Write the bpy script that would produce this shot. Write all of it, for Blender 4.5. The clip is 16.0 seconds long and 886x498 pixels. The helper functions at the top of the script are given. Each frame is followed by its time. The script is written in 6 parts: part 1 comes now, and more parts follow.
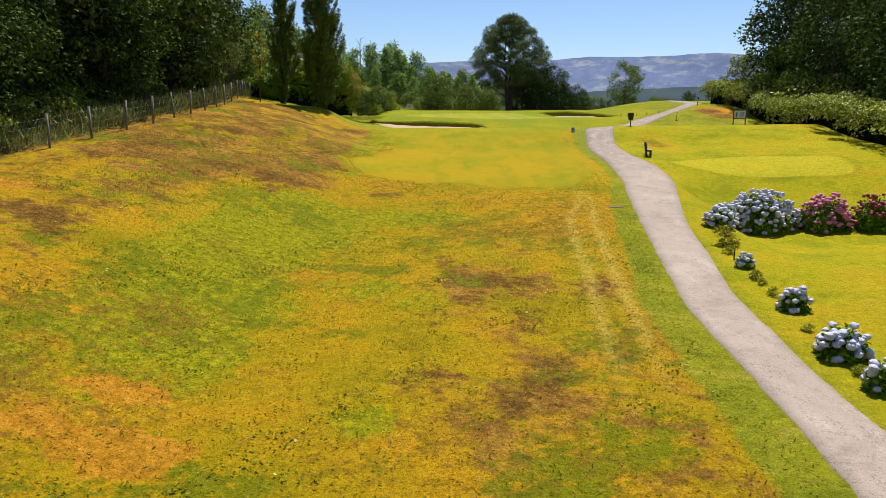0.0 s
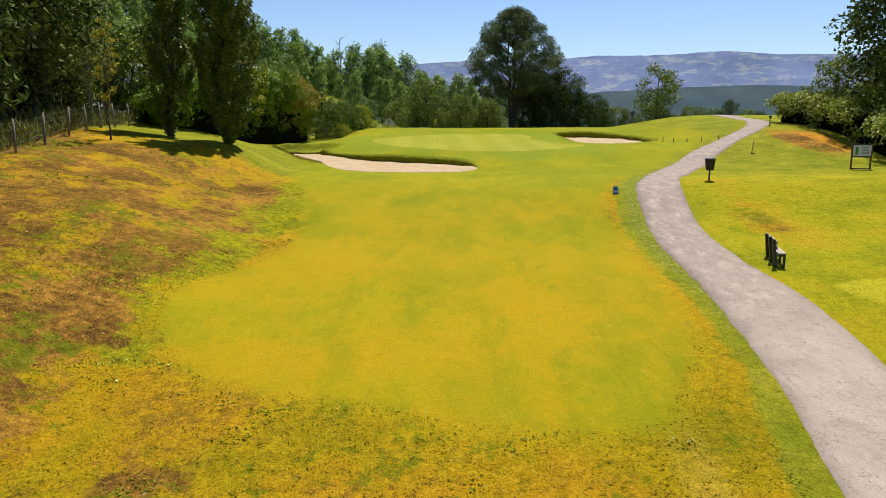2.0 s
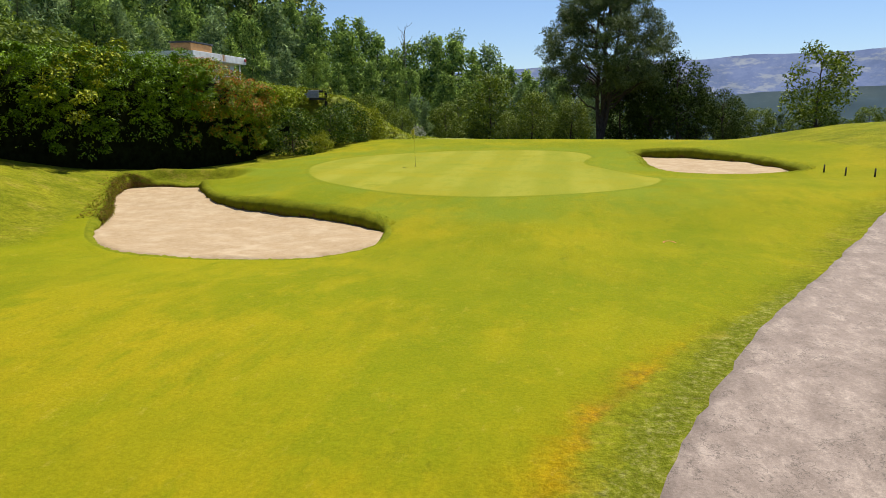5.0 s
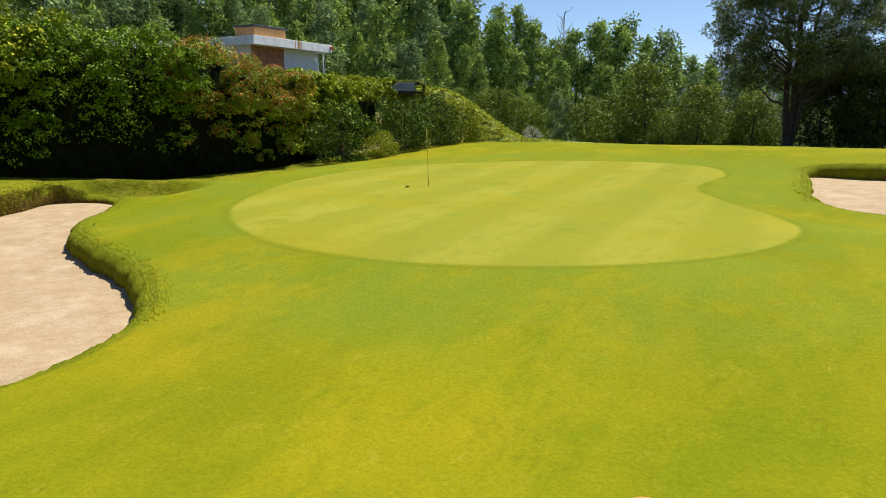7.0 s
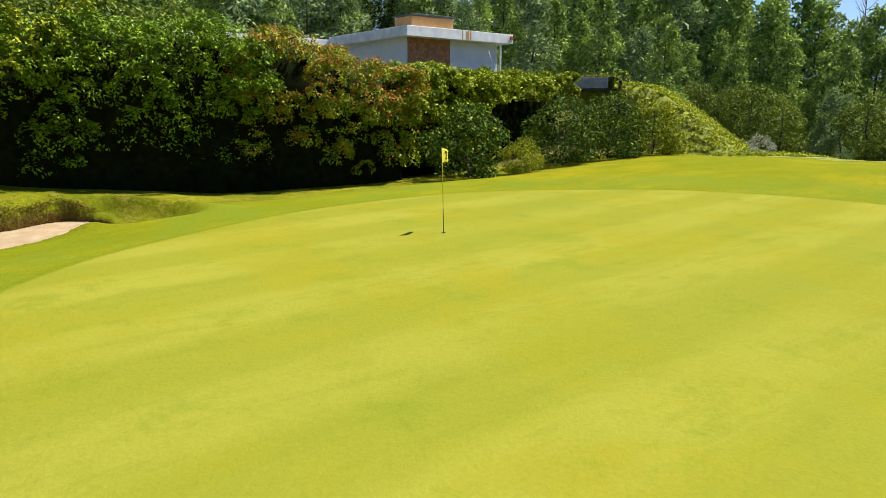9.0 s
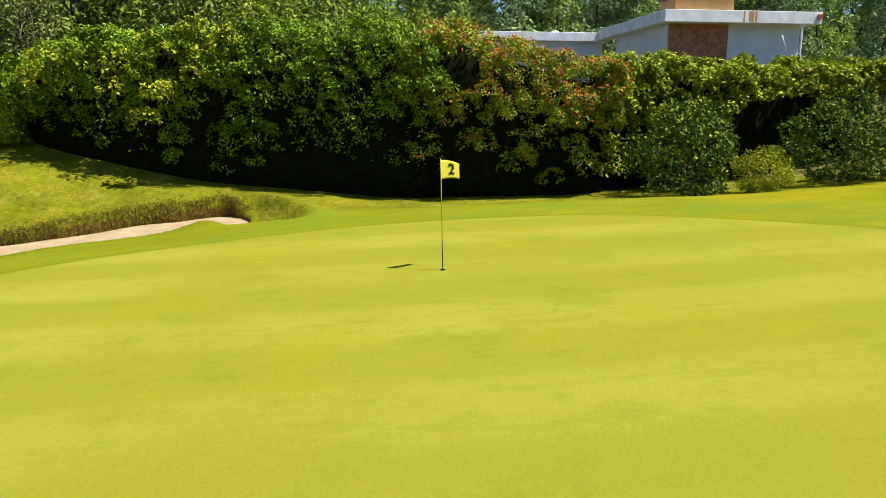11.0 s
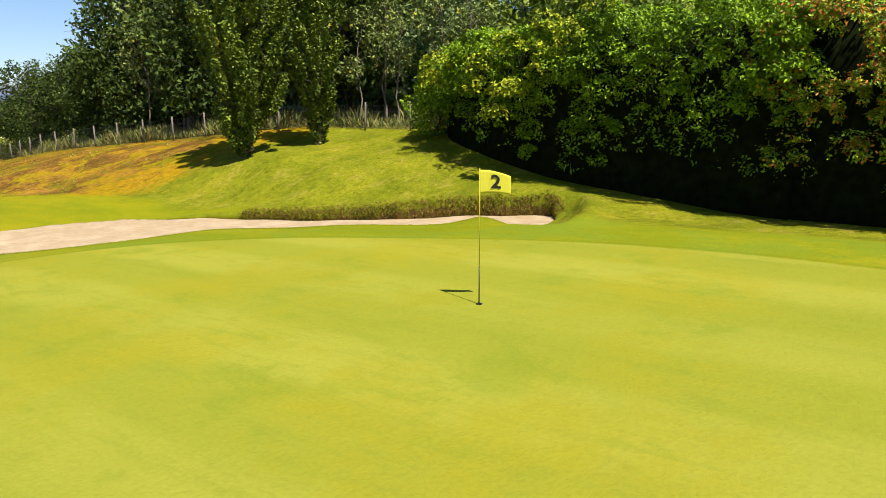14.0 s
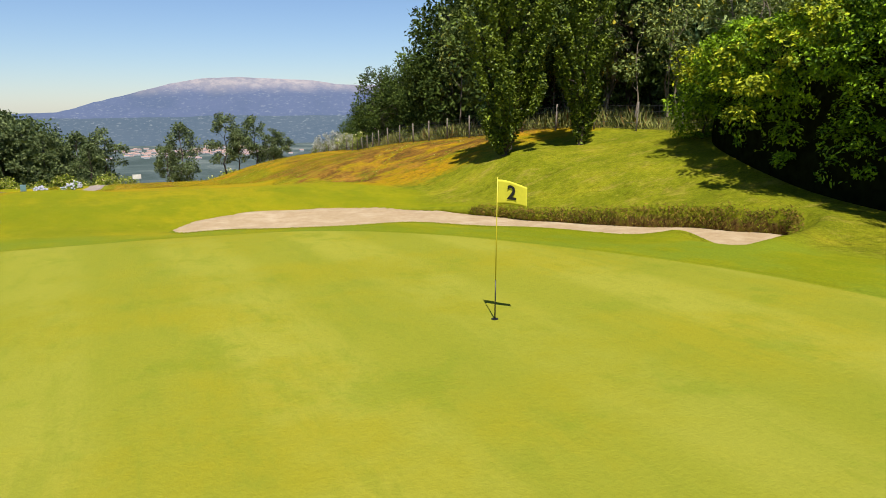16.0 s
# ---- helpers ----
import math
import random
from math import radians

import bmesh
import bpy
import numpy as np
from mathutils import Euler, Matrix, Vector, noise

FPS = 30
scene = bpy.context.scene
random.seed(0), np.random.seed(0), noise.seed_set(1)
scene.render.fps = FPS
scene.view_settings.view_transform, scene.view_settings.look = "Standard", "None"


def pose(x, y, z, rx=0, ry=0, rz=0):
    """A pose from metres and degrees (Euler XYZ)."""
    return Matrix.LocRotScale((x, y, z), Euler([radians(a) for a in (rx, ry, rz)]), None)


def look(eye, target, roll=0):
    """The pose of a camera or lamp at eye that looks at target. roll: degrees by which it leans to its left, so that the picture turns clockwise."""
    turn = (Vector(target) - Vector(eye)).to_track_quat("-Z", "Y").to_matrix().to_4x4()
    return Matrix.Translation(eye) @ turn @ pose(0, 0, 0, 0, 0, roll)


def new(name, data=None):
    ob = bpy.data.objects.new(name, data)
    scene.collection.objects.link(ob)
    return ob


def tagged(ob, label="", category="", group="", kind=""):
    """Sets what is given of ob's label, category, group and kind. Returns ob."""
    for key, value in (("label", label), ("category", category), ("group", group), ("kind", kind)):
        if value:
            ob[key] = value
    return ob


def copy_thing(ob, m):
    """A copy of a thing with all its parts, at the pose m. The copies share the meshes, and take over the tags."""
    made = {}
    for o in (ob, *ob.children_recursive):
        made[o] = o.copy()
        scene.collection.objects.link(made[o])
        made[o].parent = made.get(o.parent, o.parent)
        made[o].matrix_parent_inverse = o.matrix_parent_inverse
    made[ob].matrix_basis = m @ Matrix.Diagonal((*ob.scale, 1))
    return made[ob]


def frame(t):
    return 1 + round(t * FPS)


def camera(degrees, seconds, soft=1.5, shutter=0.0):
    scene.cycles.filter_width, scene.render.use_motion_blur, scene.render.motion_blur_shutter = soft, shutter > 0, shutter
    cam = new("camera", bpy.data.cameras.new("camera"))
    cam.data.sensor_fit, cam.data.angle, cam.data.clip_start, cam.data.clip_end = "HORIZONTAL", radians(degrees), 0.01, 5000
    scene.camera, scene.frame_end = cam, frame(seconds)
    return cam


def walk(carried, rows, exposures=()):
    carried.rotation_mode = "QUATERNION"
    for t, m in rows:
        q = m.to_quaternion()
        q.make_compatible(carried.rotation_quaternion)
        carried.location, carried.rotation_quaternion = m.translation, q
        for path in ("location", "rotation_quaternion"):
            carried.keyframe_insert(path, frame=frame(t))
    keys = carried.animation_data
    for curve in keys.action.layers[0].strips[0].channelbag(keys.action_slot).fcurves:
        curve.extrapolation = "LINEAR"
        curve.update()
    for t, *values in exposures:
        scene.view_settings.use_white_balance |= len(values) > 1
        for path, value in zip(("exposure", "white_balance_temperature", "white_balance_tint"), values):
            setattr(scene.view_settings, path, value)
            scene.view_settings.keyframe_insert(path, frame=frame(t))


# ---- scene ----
cam = camera(64.4, 16.0, 0.9)
PATH = [
    (0, (0.345, -92.08, 0.524), (0.309, -90.118, 0.141), 0.2),
    (0.5, (0.78, -86.298, 1.314), (0.739, -84.335, 0.932), 0.1),
    (1, (1.303, -80.136, 1.983), (1.255, -78.174, 1.6), -0.0),
    (1.5, (1.779, -74.07, 2.589), (1.726, -72.108, 2.203), -0.2),
    (2, (2.468, -67.883, 2.833), (2.412, -65.921, 2.449), -0.1),
    (2.5, (3.291, -62.149, 3.063), (3.231, -60.187, 2.678), -0.3),
    (3, (4.381, -56.599, 3.064), (4.312, -54.637, 2.684), -0.3),
    (3.2, (4.816, -54.604, 3.059), (4.741, -52.641, 2.682), -0.3),
    (5.3, (11.349, -36.764, 2.878), (10.831, -34.869, 2.502), -0.2),
    (5.5, (11.818, -35.241, 2.853), (11.248, -33.361, 2.476), -0.2),
    (6, (12.741, -31.259, 2.842), (12.044, -29.423, 2.462), -0.1),
    (6.5, (13.304, -27.344, 2.888), (12.479, -25.563, 2.507), -0.1),
    (7, (13.761, -23.499, 2.714), (12.804, -21.784, 2.339), 0.0),
    (7.5, (13.843, -19.754, 2.872), (12.745, -18.125, 2.494), -0.2),
    (8, (13.972, -16.504, 2.98), (12.725, -14.988, 2.6), 0.0),
    (10.5, (13.661, -3.786, 3.109), (11.771, -3.26, 2.721), 0.1),
    (11, (13.268, -1.831, 3.086), (11.324, -1.562, 2.699), -0.0),
    (11.5, (12.719, -0.076, 3.034), (10.757, -0.07, 2.648), -0.1),
    (12, (12.167, 1.515, 3.036), (10.221, 1.259, 2.648), -0.1),
    (12.5, (11.484, 2.877, 3.03), (9.591, 2.361, 2.64), -0.1),
    (13, (10.761, 4.079, 3.08), (8.95, 3.326, 2.687), -0.1),
    (13.5, (9.925, 5.129, 3.104), (8.224, 4.154, 2.709), -0.2),
    (14, (8.967, 6.052, 3.108), (7.402, 4.871, 2.712), -0.2),
    (14.5, (7.993, 6.913, 3.138), (6.587, 5.547, 2.742), -0.2),
    (15, (7.084, 7.75, 3.223), (5.858, 6.221, 2.823), -0.4),
    (15.5, (6.053, 8.428, 3.174), (5.024, 6.759, 2.777), -0.2),
    (16, (4.973, 9.048, 3.219), (4.162, 7.264, 2.821), -0.4),
]
walk(cam, [(t, look(eye, target, roll)) for t, eye, target, roll in PATH], [(0, 0.58), (0.6, 0.62), (1.0, 0.68), (1.5, 0.73), (2.2, 0.55), (3.2, 0.50), (5.3, 0.54), (6.5, 0.56), (7.5, 0.70), (8.2, 0.76), (10.5, 0.82), (12.5, 0.84), (14, 0.80), (15, 0.70), (16, 0.54)])

SKY, SUN = 0.070, 5.0
ROUGH = ((0.2230, 0.1700, 0.0030), (0.3370, 0.2030, 0.0050), (0.4020, 0.2160, 0.0070), (0.2990, 0.2060, 0.0040), (0.1850, 0.0950, 0.0140))
VERDURE = ((0.125, 0.138, 0.003), (0.215, 0.205, 0.004), (0.29, 0.25, 0.006))
DRY, WEED, STRAW = ((0.125, 0.060, 0.012), (0.320, 0.162, 0.024)), (0.110, 0.135, 0.0035), (0.42, 0.30, 0.05)
# LITTER_HAZE part: two leaf-litter tones, then three valley tones with haze mixed in
LITTER_HAZE = ((0.028, 0.0224, 0.0096), (0.20, 0.19, 0.05), (0.050, 0.070, 0.066), (0.080, 0.105, 0.100), (0.15, 0.165, 0.15))
LUSH = ((0.125, 0.145, 0.0060), (0.195, 0.203, 0.0090), (0.270, 0.240, 0.0140), (0.100, 0.100, 0.0060))
FAIR = ((0.1344, 0.1650, 0.0040), (0.2100, 0.2050, 0.0050), (0.2467, 0.2147, 0.0060), (0.2520, 0.2050, 0.0040), (0.3045, 0.2000, 0.0040))
GREENS = ((0.2272, 0.2300, 0.0248), (0.2538, 0.2515, 0.0318), (0.2479, 0.2223, 0.0131), (0.1417, 0.1872, 0.0131), (0.1771, 0.1989, 0.0168))
SAND = ((0.31, 0.218, 0.122), (0.40, 0.296, 0.176), (0.44, 0.340, 0.218))
CONCRETE = ((0.260, 0.202, 0.160), (0.335, 0.270, 0.220), (0.18, 0.138, 0.108), (0.41, 0.345, 0.285))

# ---- world, sun ----
SUN_EL, SUN_AZ = radians(62.5), radians(17.4)
world = bpy.data.worlds.new("sky")
scene.world = world
world.use_nodes = True
wn = world.node_tree
sky = wn.nodes.new("ShaderNodeTexSky")
sky.sky_type, sky.sun_disc, sky.sun_elevation, sky.sun_rotation = "NISHITA", False, SUN_EL, SUN_AZ
sky.air_density, sky.dust_density, sky.ozone_density = 1.0, 0.15, 2.6
wn.nodes["Background"].inputs["Strength"].default_value = SKY
tint = wn.nodes.new("ShaderNodeMix")
tint.data_type, tint.blend_type = "RGBA", "MULTIPLY"
tint.inputs["Factor"].default_value, tint.inputs[7].default_value = 1.0, (0.88, 0.97, 1.16, 1)
wn.links.new(sky.outputs[0], tint.inputs[6])
wn.links.new(tint.outputs[2], wn.nodes["Background"].inputs["Color"])
lamp = bpy.data.lights.new("sun", "SUN")
lamp.energy, lamp.angle, lamp.color = SUN, radians(0.6), (1.0, 0.95, 0.86)
sun = new("sun", lamp)
towards = Vector((math.sin(SUN_AZ) * math.cos(SUN_EL), math.cos(SUN_AZ) * math.cos(SUN_EL), math.sin(SUN_EL)))
sun.matrix_world = look(towards * 200, (0, 0, 0))

rng = np.random.default_rng(7)


# ---- materials ----
class Mat:
    """A node material and short ways to add nodes to it."""

    def __init__(self, name, rough=0.6, metal=0.0, spec=0.5):
        self.m = bpy.data.materials.new(name)
        self.m.use_nodes = True
        self.t = self.m.node_tree
        self.b = self.t.nodes["Principled BSDF"]
        self.b.inputs["Roughness"].default_value = rough
        self.b.inputs["Metallic"].default_value = metal
        self.b.inputs["Specular IOR Level"].default_value = spec
        self.place = self.t.nodes.new("ShaderNodeNewGeometry")

    def put(self, socket, value):
        if isinstance(value, bpy.types.NodeSocket):
            self.t.links.new(value, socket)
        elif value is not None:
            socket.default_value = value

    def noise(self, scale, detail=4.0, rough=0.6, stretch=None, seed=0.0):
        n = self.t.nodes.new("ShaderNodeTexNoise")
        n.inputs["Scale"].default_value, n.inputs["Detail"].default_value, n.inputs["Roughness"].default_value = scale, detail, rough
        mapping = self.t.nodes.new("ShaderNodeMapping")
        mapping.inputs["Location"].default_value = (seed, seed * 0.7, seed * 1.3)
        if stretch:
            mapping.inputs["Scale"].default_value = stretch[:3]
            if len(stretch) > 3:
                mapping.inputs["Rotation"].default_value = (0, 0, radians(stretch[3]))
        self.t.links.new(self.place.outputs["Position"], mapping.inputs["Vector"])
        self.t.links.new(mapping.outputs[0], n.inputs["Vector"])
        return n.outputs["Fac"]

    def ramp(self, value, *stops):
        r = self.t.nodes.new("ShaderNodeValToRGB")
        e = r.color_ramp.elements
        while len(e) < len(stops):
            e.new(0.5)
        for el, (at, colour) in zip(e, stops):
            el.position = at
            el.color = (*colour, 1) if not isinstance(colour, (int, float)) else (colour, colour, colour, 1)
        self.put(r.inputs["Fac"], value)
        return r.outputs["Color"]

    def step(self, value, a, b, low=0.0, high=1.0):
        n = self.t.nodes.new("ShaderNodeMapRange")
        n.interpolation_type = "SMOOTHSTEP"
        for k, v in zip(("Value", "From Min", "From Max", "To Min", "To Max"), (value, a, b, low, high)):
            self.put(n.inputs[k], v)
        return n.outputs["Result"]

    def mix(self, fac, a, b, kind="MIX"):
        n = self.t.nodes.new("ShaderNodeMix")
        n.data_type, n.blend_type = "RGBA", kind
        for s, v in ((n.inputs["Factor"], fac), (n.inputs[6], a), (n.inputs[7], b)):
            self.put(s, (*v, 1) if isinstance(v, tuple) else v)
        return n.outputs[2]

    def math(self, op, a, b=None):
        n = self.t.nodes.new("ShaderNodeMath")
        n.operation = op
        self.put(n.inputs[0], a)
        self.put(n.inputs[1], b)
        return n.outputs[0]

    def attr(self, name):
        n = self.t.nodes.new("ShaderNodeAttribute")
        n.attribute_name = name
        return n.outputs["Fac"]

    def colour(self, value):
        self.put(self.b.inputs["Base Color"], (*value, 1) if isinstance(value, tuple) else value)
        return self

    def rough(self, value):
        self.put(self.b.inputs["Roughness"], value)
        return self

    def bump(self, value, strength=0.5, distance=0.02):
        n = self.t.nodes.new("ShaderNodeBump")
        n.inputs["Strength"].default_value, n.inputs["Distance"].default_value = strength, distance
        self.put(n.inputs["Height"], value)
        self.t.links.new(n.outputs[0], self.b.inputs["Normal"])
        return self


def foliage(name, dark, light, odd=None, odd_share=0.0, glow=0.35, gloss=0.45, spec=0.14):
    """Leaves: each takes a colour of its own, and lets some light through."""
    s = Mat(name, gloss + 0.15, 0.0, spec)
    island = s.place.outputs["Random Per Island"]
    patch = s.noise(0.45, 3.0)
    c = s.mix(s.math("POWER", island, 1.5), dark, light)
    c = s.mix(s.math("MULTIPLY", s.step(patch, 0.35, 0.7), 0.5), c, s.mix(0.6, c, light))
    if odd:
        c = s.mix(s.step(s.math("FRACT", s.math("MULTIPLY", island, 17.3)), 1 - odd_share, 1 - odd_share + 0.03), c, odd)
    s.colour(c)
    tr = s.t.nodes.new("ShaderNodeBsdfTranslucent")
    s.t.links.new(s.mix(0.35, c, (0.16, 0.24, 0.012)), tr.inputs["Color"])
    add = s.t.nodes.new("ShaderNodeMixShader")
    add.inputs[0].default_value = glow * 0.7
    out = s.t.nodes["Material Output"]
    s.t.links.new(s.b.outputs[0], add.inputs[1])
    s.t.links.new(tr.outputs[0], add.inputs[2])
    s.t.links.new(add.outputs[0], out.inputs["Surface"])
    return s.m


def plain(name, colour, rough=0.6, metal=0.0, vary=0.25, scale=6.0, bump=0.15):
    s = Mat(name, rough, metal)
    n = s.noise(scale, 5.0)
    dark = tuple(v * (1 - vary) for v in colour)
    light = tuple(min(1.0, v * (1 + vary)) for v in colour)
    s.colour(s.ramp(n, (0.3, dark), (0.7, light)))
    s.bump(s.noise(scale * 8, 3.0), bump, 0.004)
    return s.m


# ---- mesh helpers ----
def mesh_of(name, verts, faces, material=None, smooth=True):
    """A mesh from an array of places and an array of equal-sided faces."""
    me = bpy.data.meshes.new(name)
    verts, faces = np.asarray(verts, np.float32), np.asarray(faces, np.int32)
    n, k = faces.shape
    me.vertices.add(len(verts))
    me.vertices.foreach_set("co", verts.ravel())
    me.loops.add(n * k)
    me.loops.foreach_set("vertex_index", faces.ravel())
    me.polygons.add(n)
    me.polygons.foreach_set("loop_start", np.arange(0, n * k, k, dtype=np.int32))
    me.polygons.foreach_set("use_smooth", np.full(n, smooth))
    me.update(calc_edges=True)
    me.validate()
    if material:
        me.materials.append(material)
    return me


def part(name, data, parent=None, label="", material=None, at=None):
    """Links a bmesh or a mesh as one mesh object, under a thing or a part of one."""
    if isinstance(data, bmesh.types.BMesh):
        me = bpy.data.meshes.new(name)
        data.to_mesh(me)
        data.free()
        if material:
            me.materials.append(material)
    else:
        me = data
        if material and not me.materials:
            me.materials.append(material)
    ob = new(name, me)
    if parent:
        ob.parent = parent
    if at is not None:
        ob.matrix_basis = at
    if label:
        tagged(ob, label)
    return ob


def thing(name, label, category, group="", at=None):
    ob = new(name)
    ob.empty_display_size = 0.2
    if at is not None:
        ob.matrix_basis = at
    return tagged(ob, label, category, group)


def shade(bm, angle=False):
    for f in bm.faces:
        f.smooth = not angle
    return bm


def box(sx, sy, sz, at=(0, 0, 0), bevel=0.01, bm=None, turn=None):
    bm = bm or bmesh.new()
    m = Matrix.Translation(at) @ (turn or Matrix.Identity(4)) @ Matrix.Diagonal((sx, sy, sz, 1))
    made = bmesh.ops.create_cube(bm, size=1, matrix=m)
    if bevel:
        edges = list({e for v in made["verts"] for e in v.link_edges})
        bmesh.ops.bevel(bm, geom=edges, offset=bevel, segments=2, affect="EDGES", profile=0.5)
    return bm


def rod(a, b, r0, r1=None, sides=8, bm=None):
    bm = bm or bmesh.new()
    a, b = Vector(a), Vector(b)
    m = Matrix.Translation((a + b) / 2) @ (b - a).to_track_quat("Z", "Y").to_matrix().to_4x4()
    bmesh.ops.create_cone(bm, cap_ends=True, segments=sides, radius1=r0, radius2=r0 if r1 is None else r1, depth=(b - a).length, matrix=m)
    return shade(bm)


def tubes(lines, sides=6):
    """Arrays of verts and quads for tapered limbs; a line is a list of (place, radius)."""
    vs, fs, base = [], [], 0
    for line in lines:
        pts = np.array([p for p, _ in line], float)
        rad = np.array([r for _, r in line], float)
        way = np.gradient(pts, axis=0)
        way /= np.linalg.norm(way, axis=1, keepdims=True) + 1e-9
        ref = np.where(np.abs(way[:, 2:]) > 0.9, [[1.0, 0, 0]], [[0, 0, 1.0]])
        u = np.cross(way, ref)
        u /= np.linalg.norm(u, axis=1, keepdims=True) + 1e-9
        w = np.cross(way, u)
        ang = np.linspace(0, 2 * np.pi, sides, endpoint=False)
        ring = pts[:, None] + rad[:, None, None] * (np.cos(ang)[None, :, None] * u[:, None] + np.sin(ang)[None, :, None] * w[:, None])
        vs.append(ring.reshape(-1, 3))
        for i in range(len(line) - 1):
            for j in range(sides):
                k = (j + 1) % sides
                fs.append((base + i * sides + j, base + i * sides + k, base + (i + 1) * sides + k, base + (i + 1) * sides + j))
        base += len(line) * sides
    return np.concatenate(vs), np.array(fs)


def unit(v):
    return v / (np.linalg.norm(v, axis=1, keepdims=True) + 1e-9)


def leaf_arrays(places, d, side, up, s, aspect, simple=False):
    """Arrays for one small folded leaf at each place: pointed ends, widest in the middle; simple: three corners, for far trees."""
    if simple:
        v = np.stack([places, places + d * s * 0.9 + side * s * aspect * 0.55, places + d * s * 0.9 - side * s * aspect * 0.55], 1).reshape(-1, 3)
        return v, np.arange(3 * len(places)).reshape(-1, 3)
    b = places + d * s * 0.5 + side * s * aspect * 0.5 + up * s * 0.08
    c = places + d * s
    e = places + d * s * 0.5 - side * s * aspect * 0.5 + up * s * 0.08
    v = np.stack([places, b, c, e], 1).reshape(-1, 3)
    return v, np.arange(4 * len(places)).reshape(-1, 4)


def leaves(places, size, aspect=0.5, droop=0.0, outward=None, spread=1.0, gen=None, simple=False):
    """Leaves that turn their faces outwards and to the sky."""
    gen = gen or rng
    n = len(places)
    face = gen.normal(size=(n, 3)) * 0.62 * spread + np.array([0, 0.12, 0.42])
    if outward is not None:
        face = face + outward * 0.75
    face = unit(face)
    d = gen.normal(size=(n, 3)) + (0 if outward is None else outward * 0.7)
    d[:, 2] -= droop
    d = unit(d - (d * face).sum(1, keepdims=True) * face)
    return leaf_arrays(places, d, np.cross(face, d), face, (size * gen.uniform(0.6, 1.3, n))[:, None], aspect, simple)


def upright(places, size, aspect, lean, spread, gen):
    """Blades that stand up from the ground, or hang where lean points down."""
    n = len(places)
    d = unit(gen.normal(size=(n, 3)) * spread + lean)
    side = unit(np.cross(d, gen.normal(size=(n, 3))))
    return leaf_arrays(places, d, side, np.cross(side, d), (size * gen.uniform(0.6, 1.3, n))[:, None], aspect)


# ---- the lie of the land ----
def smooth(a, b, x):
    t = np.clip((np.asarray(x, float) - a) / (b - a), 0, 1)
    return t * t * (3 - 2 * t)


PROFILE_Y = np.array([-150, -115, -98, -80, -70, -63, -57, -49, -40, -35, -30, -24, -17, -13.5, -11, -5, 0, 12, 22, 30, 45, 60, 100, 160])
PROFILE_Z = np.array([-24, -13, -7.2, -5.4, -4.85, -4.45, -3.65, -2.8, -2.1, -1.5, -0.98, -0.9, -0.85, -0.55, -0.18, -0.06, 0, 0.3, 0.75, 0.6, -0.4, -2, -7, -14])
FALL = np.exp(-0.5 * (np.arange(-8, 9) / 1.5) ** 2)
EASED = np.convolve(np.interp(np.arange(-168, 178, 1.0), PROFILE_Y, PROFILE_Z), FALL / FALL.sum(), "valid")


def waves(x, y, step, seed):
    """A gentle unevenness that never repeats in sight."""
    s = seed
    return (np.sin(x / step + 1.7 * s) * np.cos(y / step * 0.83 + s) + 0.6 * np.sin(x / step * 1.9 - y / step * 1.3 + 3 * s) + 0.4 * np.cos(y / step * 2.7 + x / step * 0.7 + s)) / 2


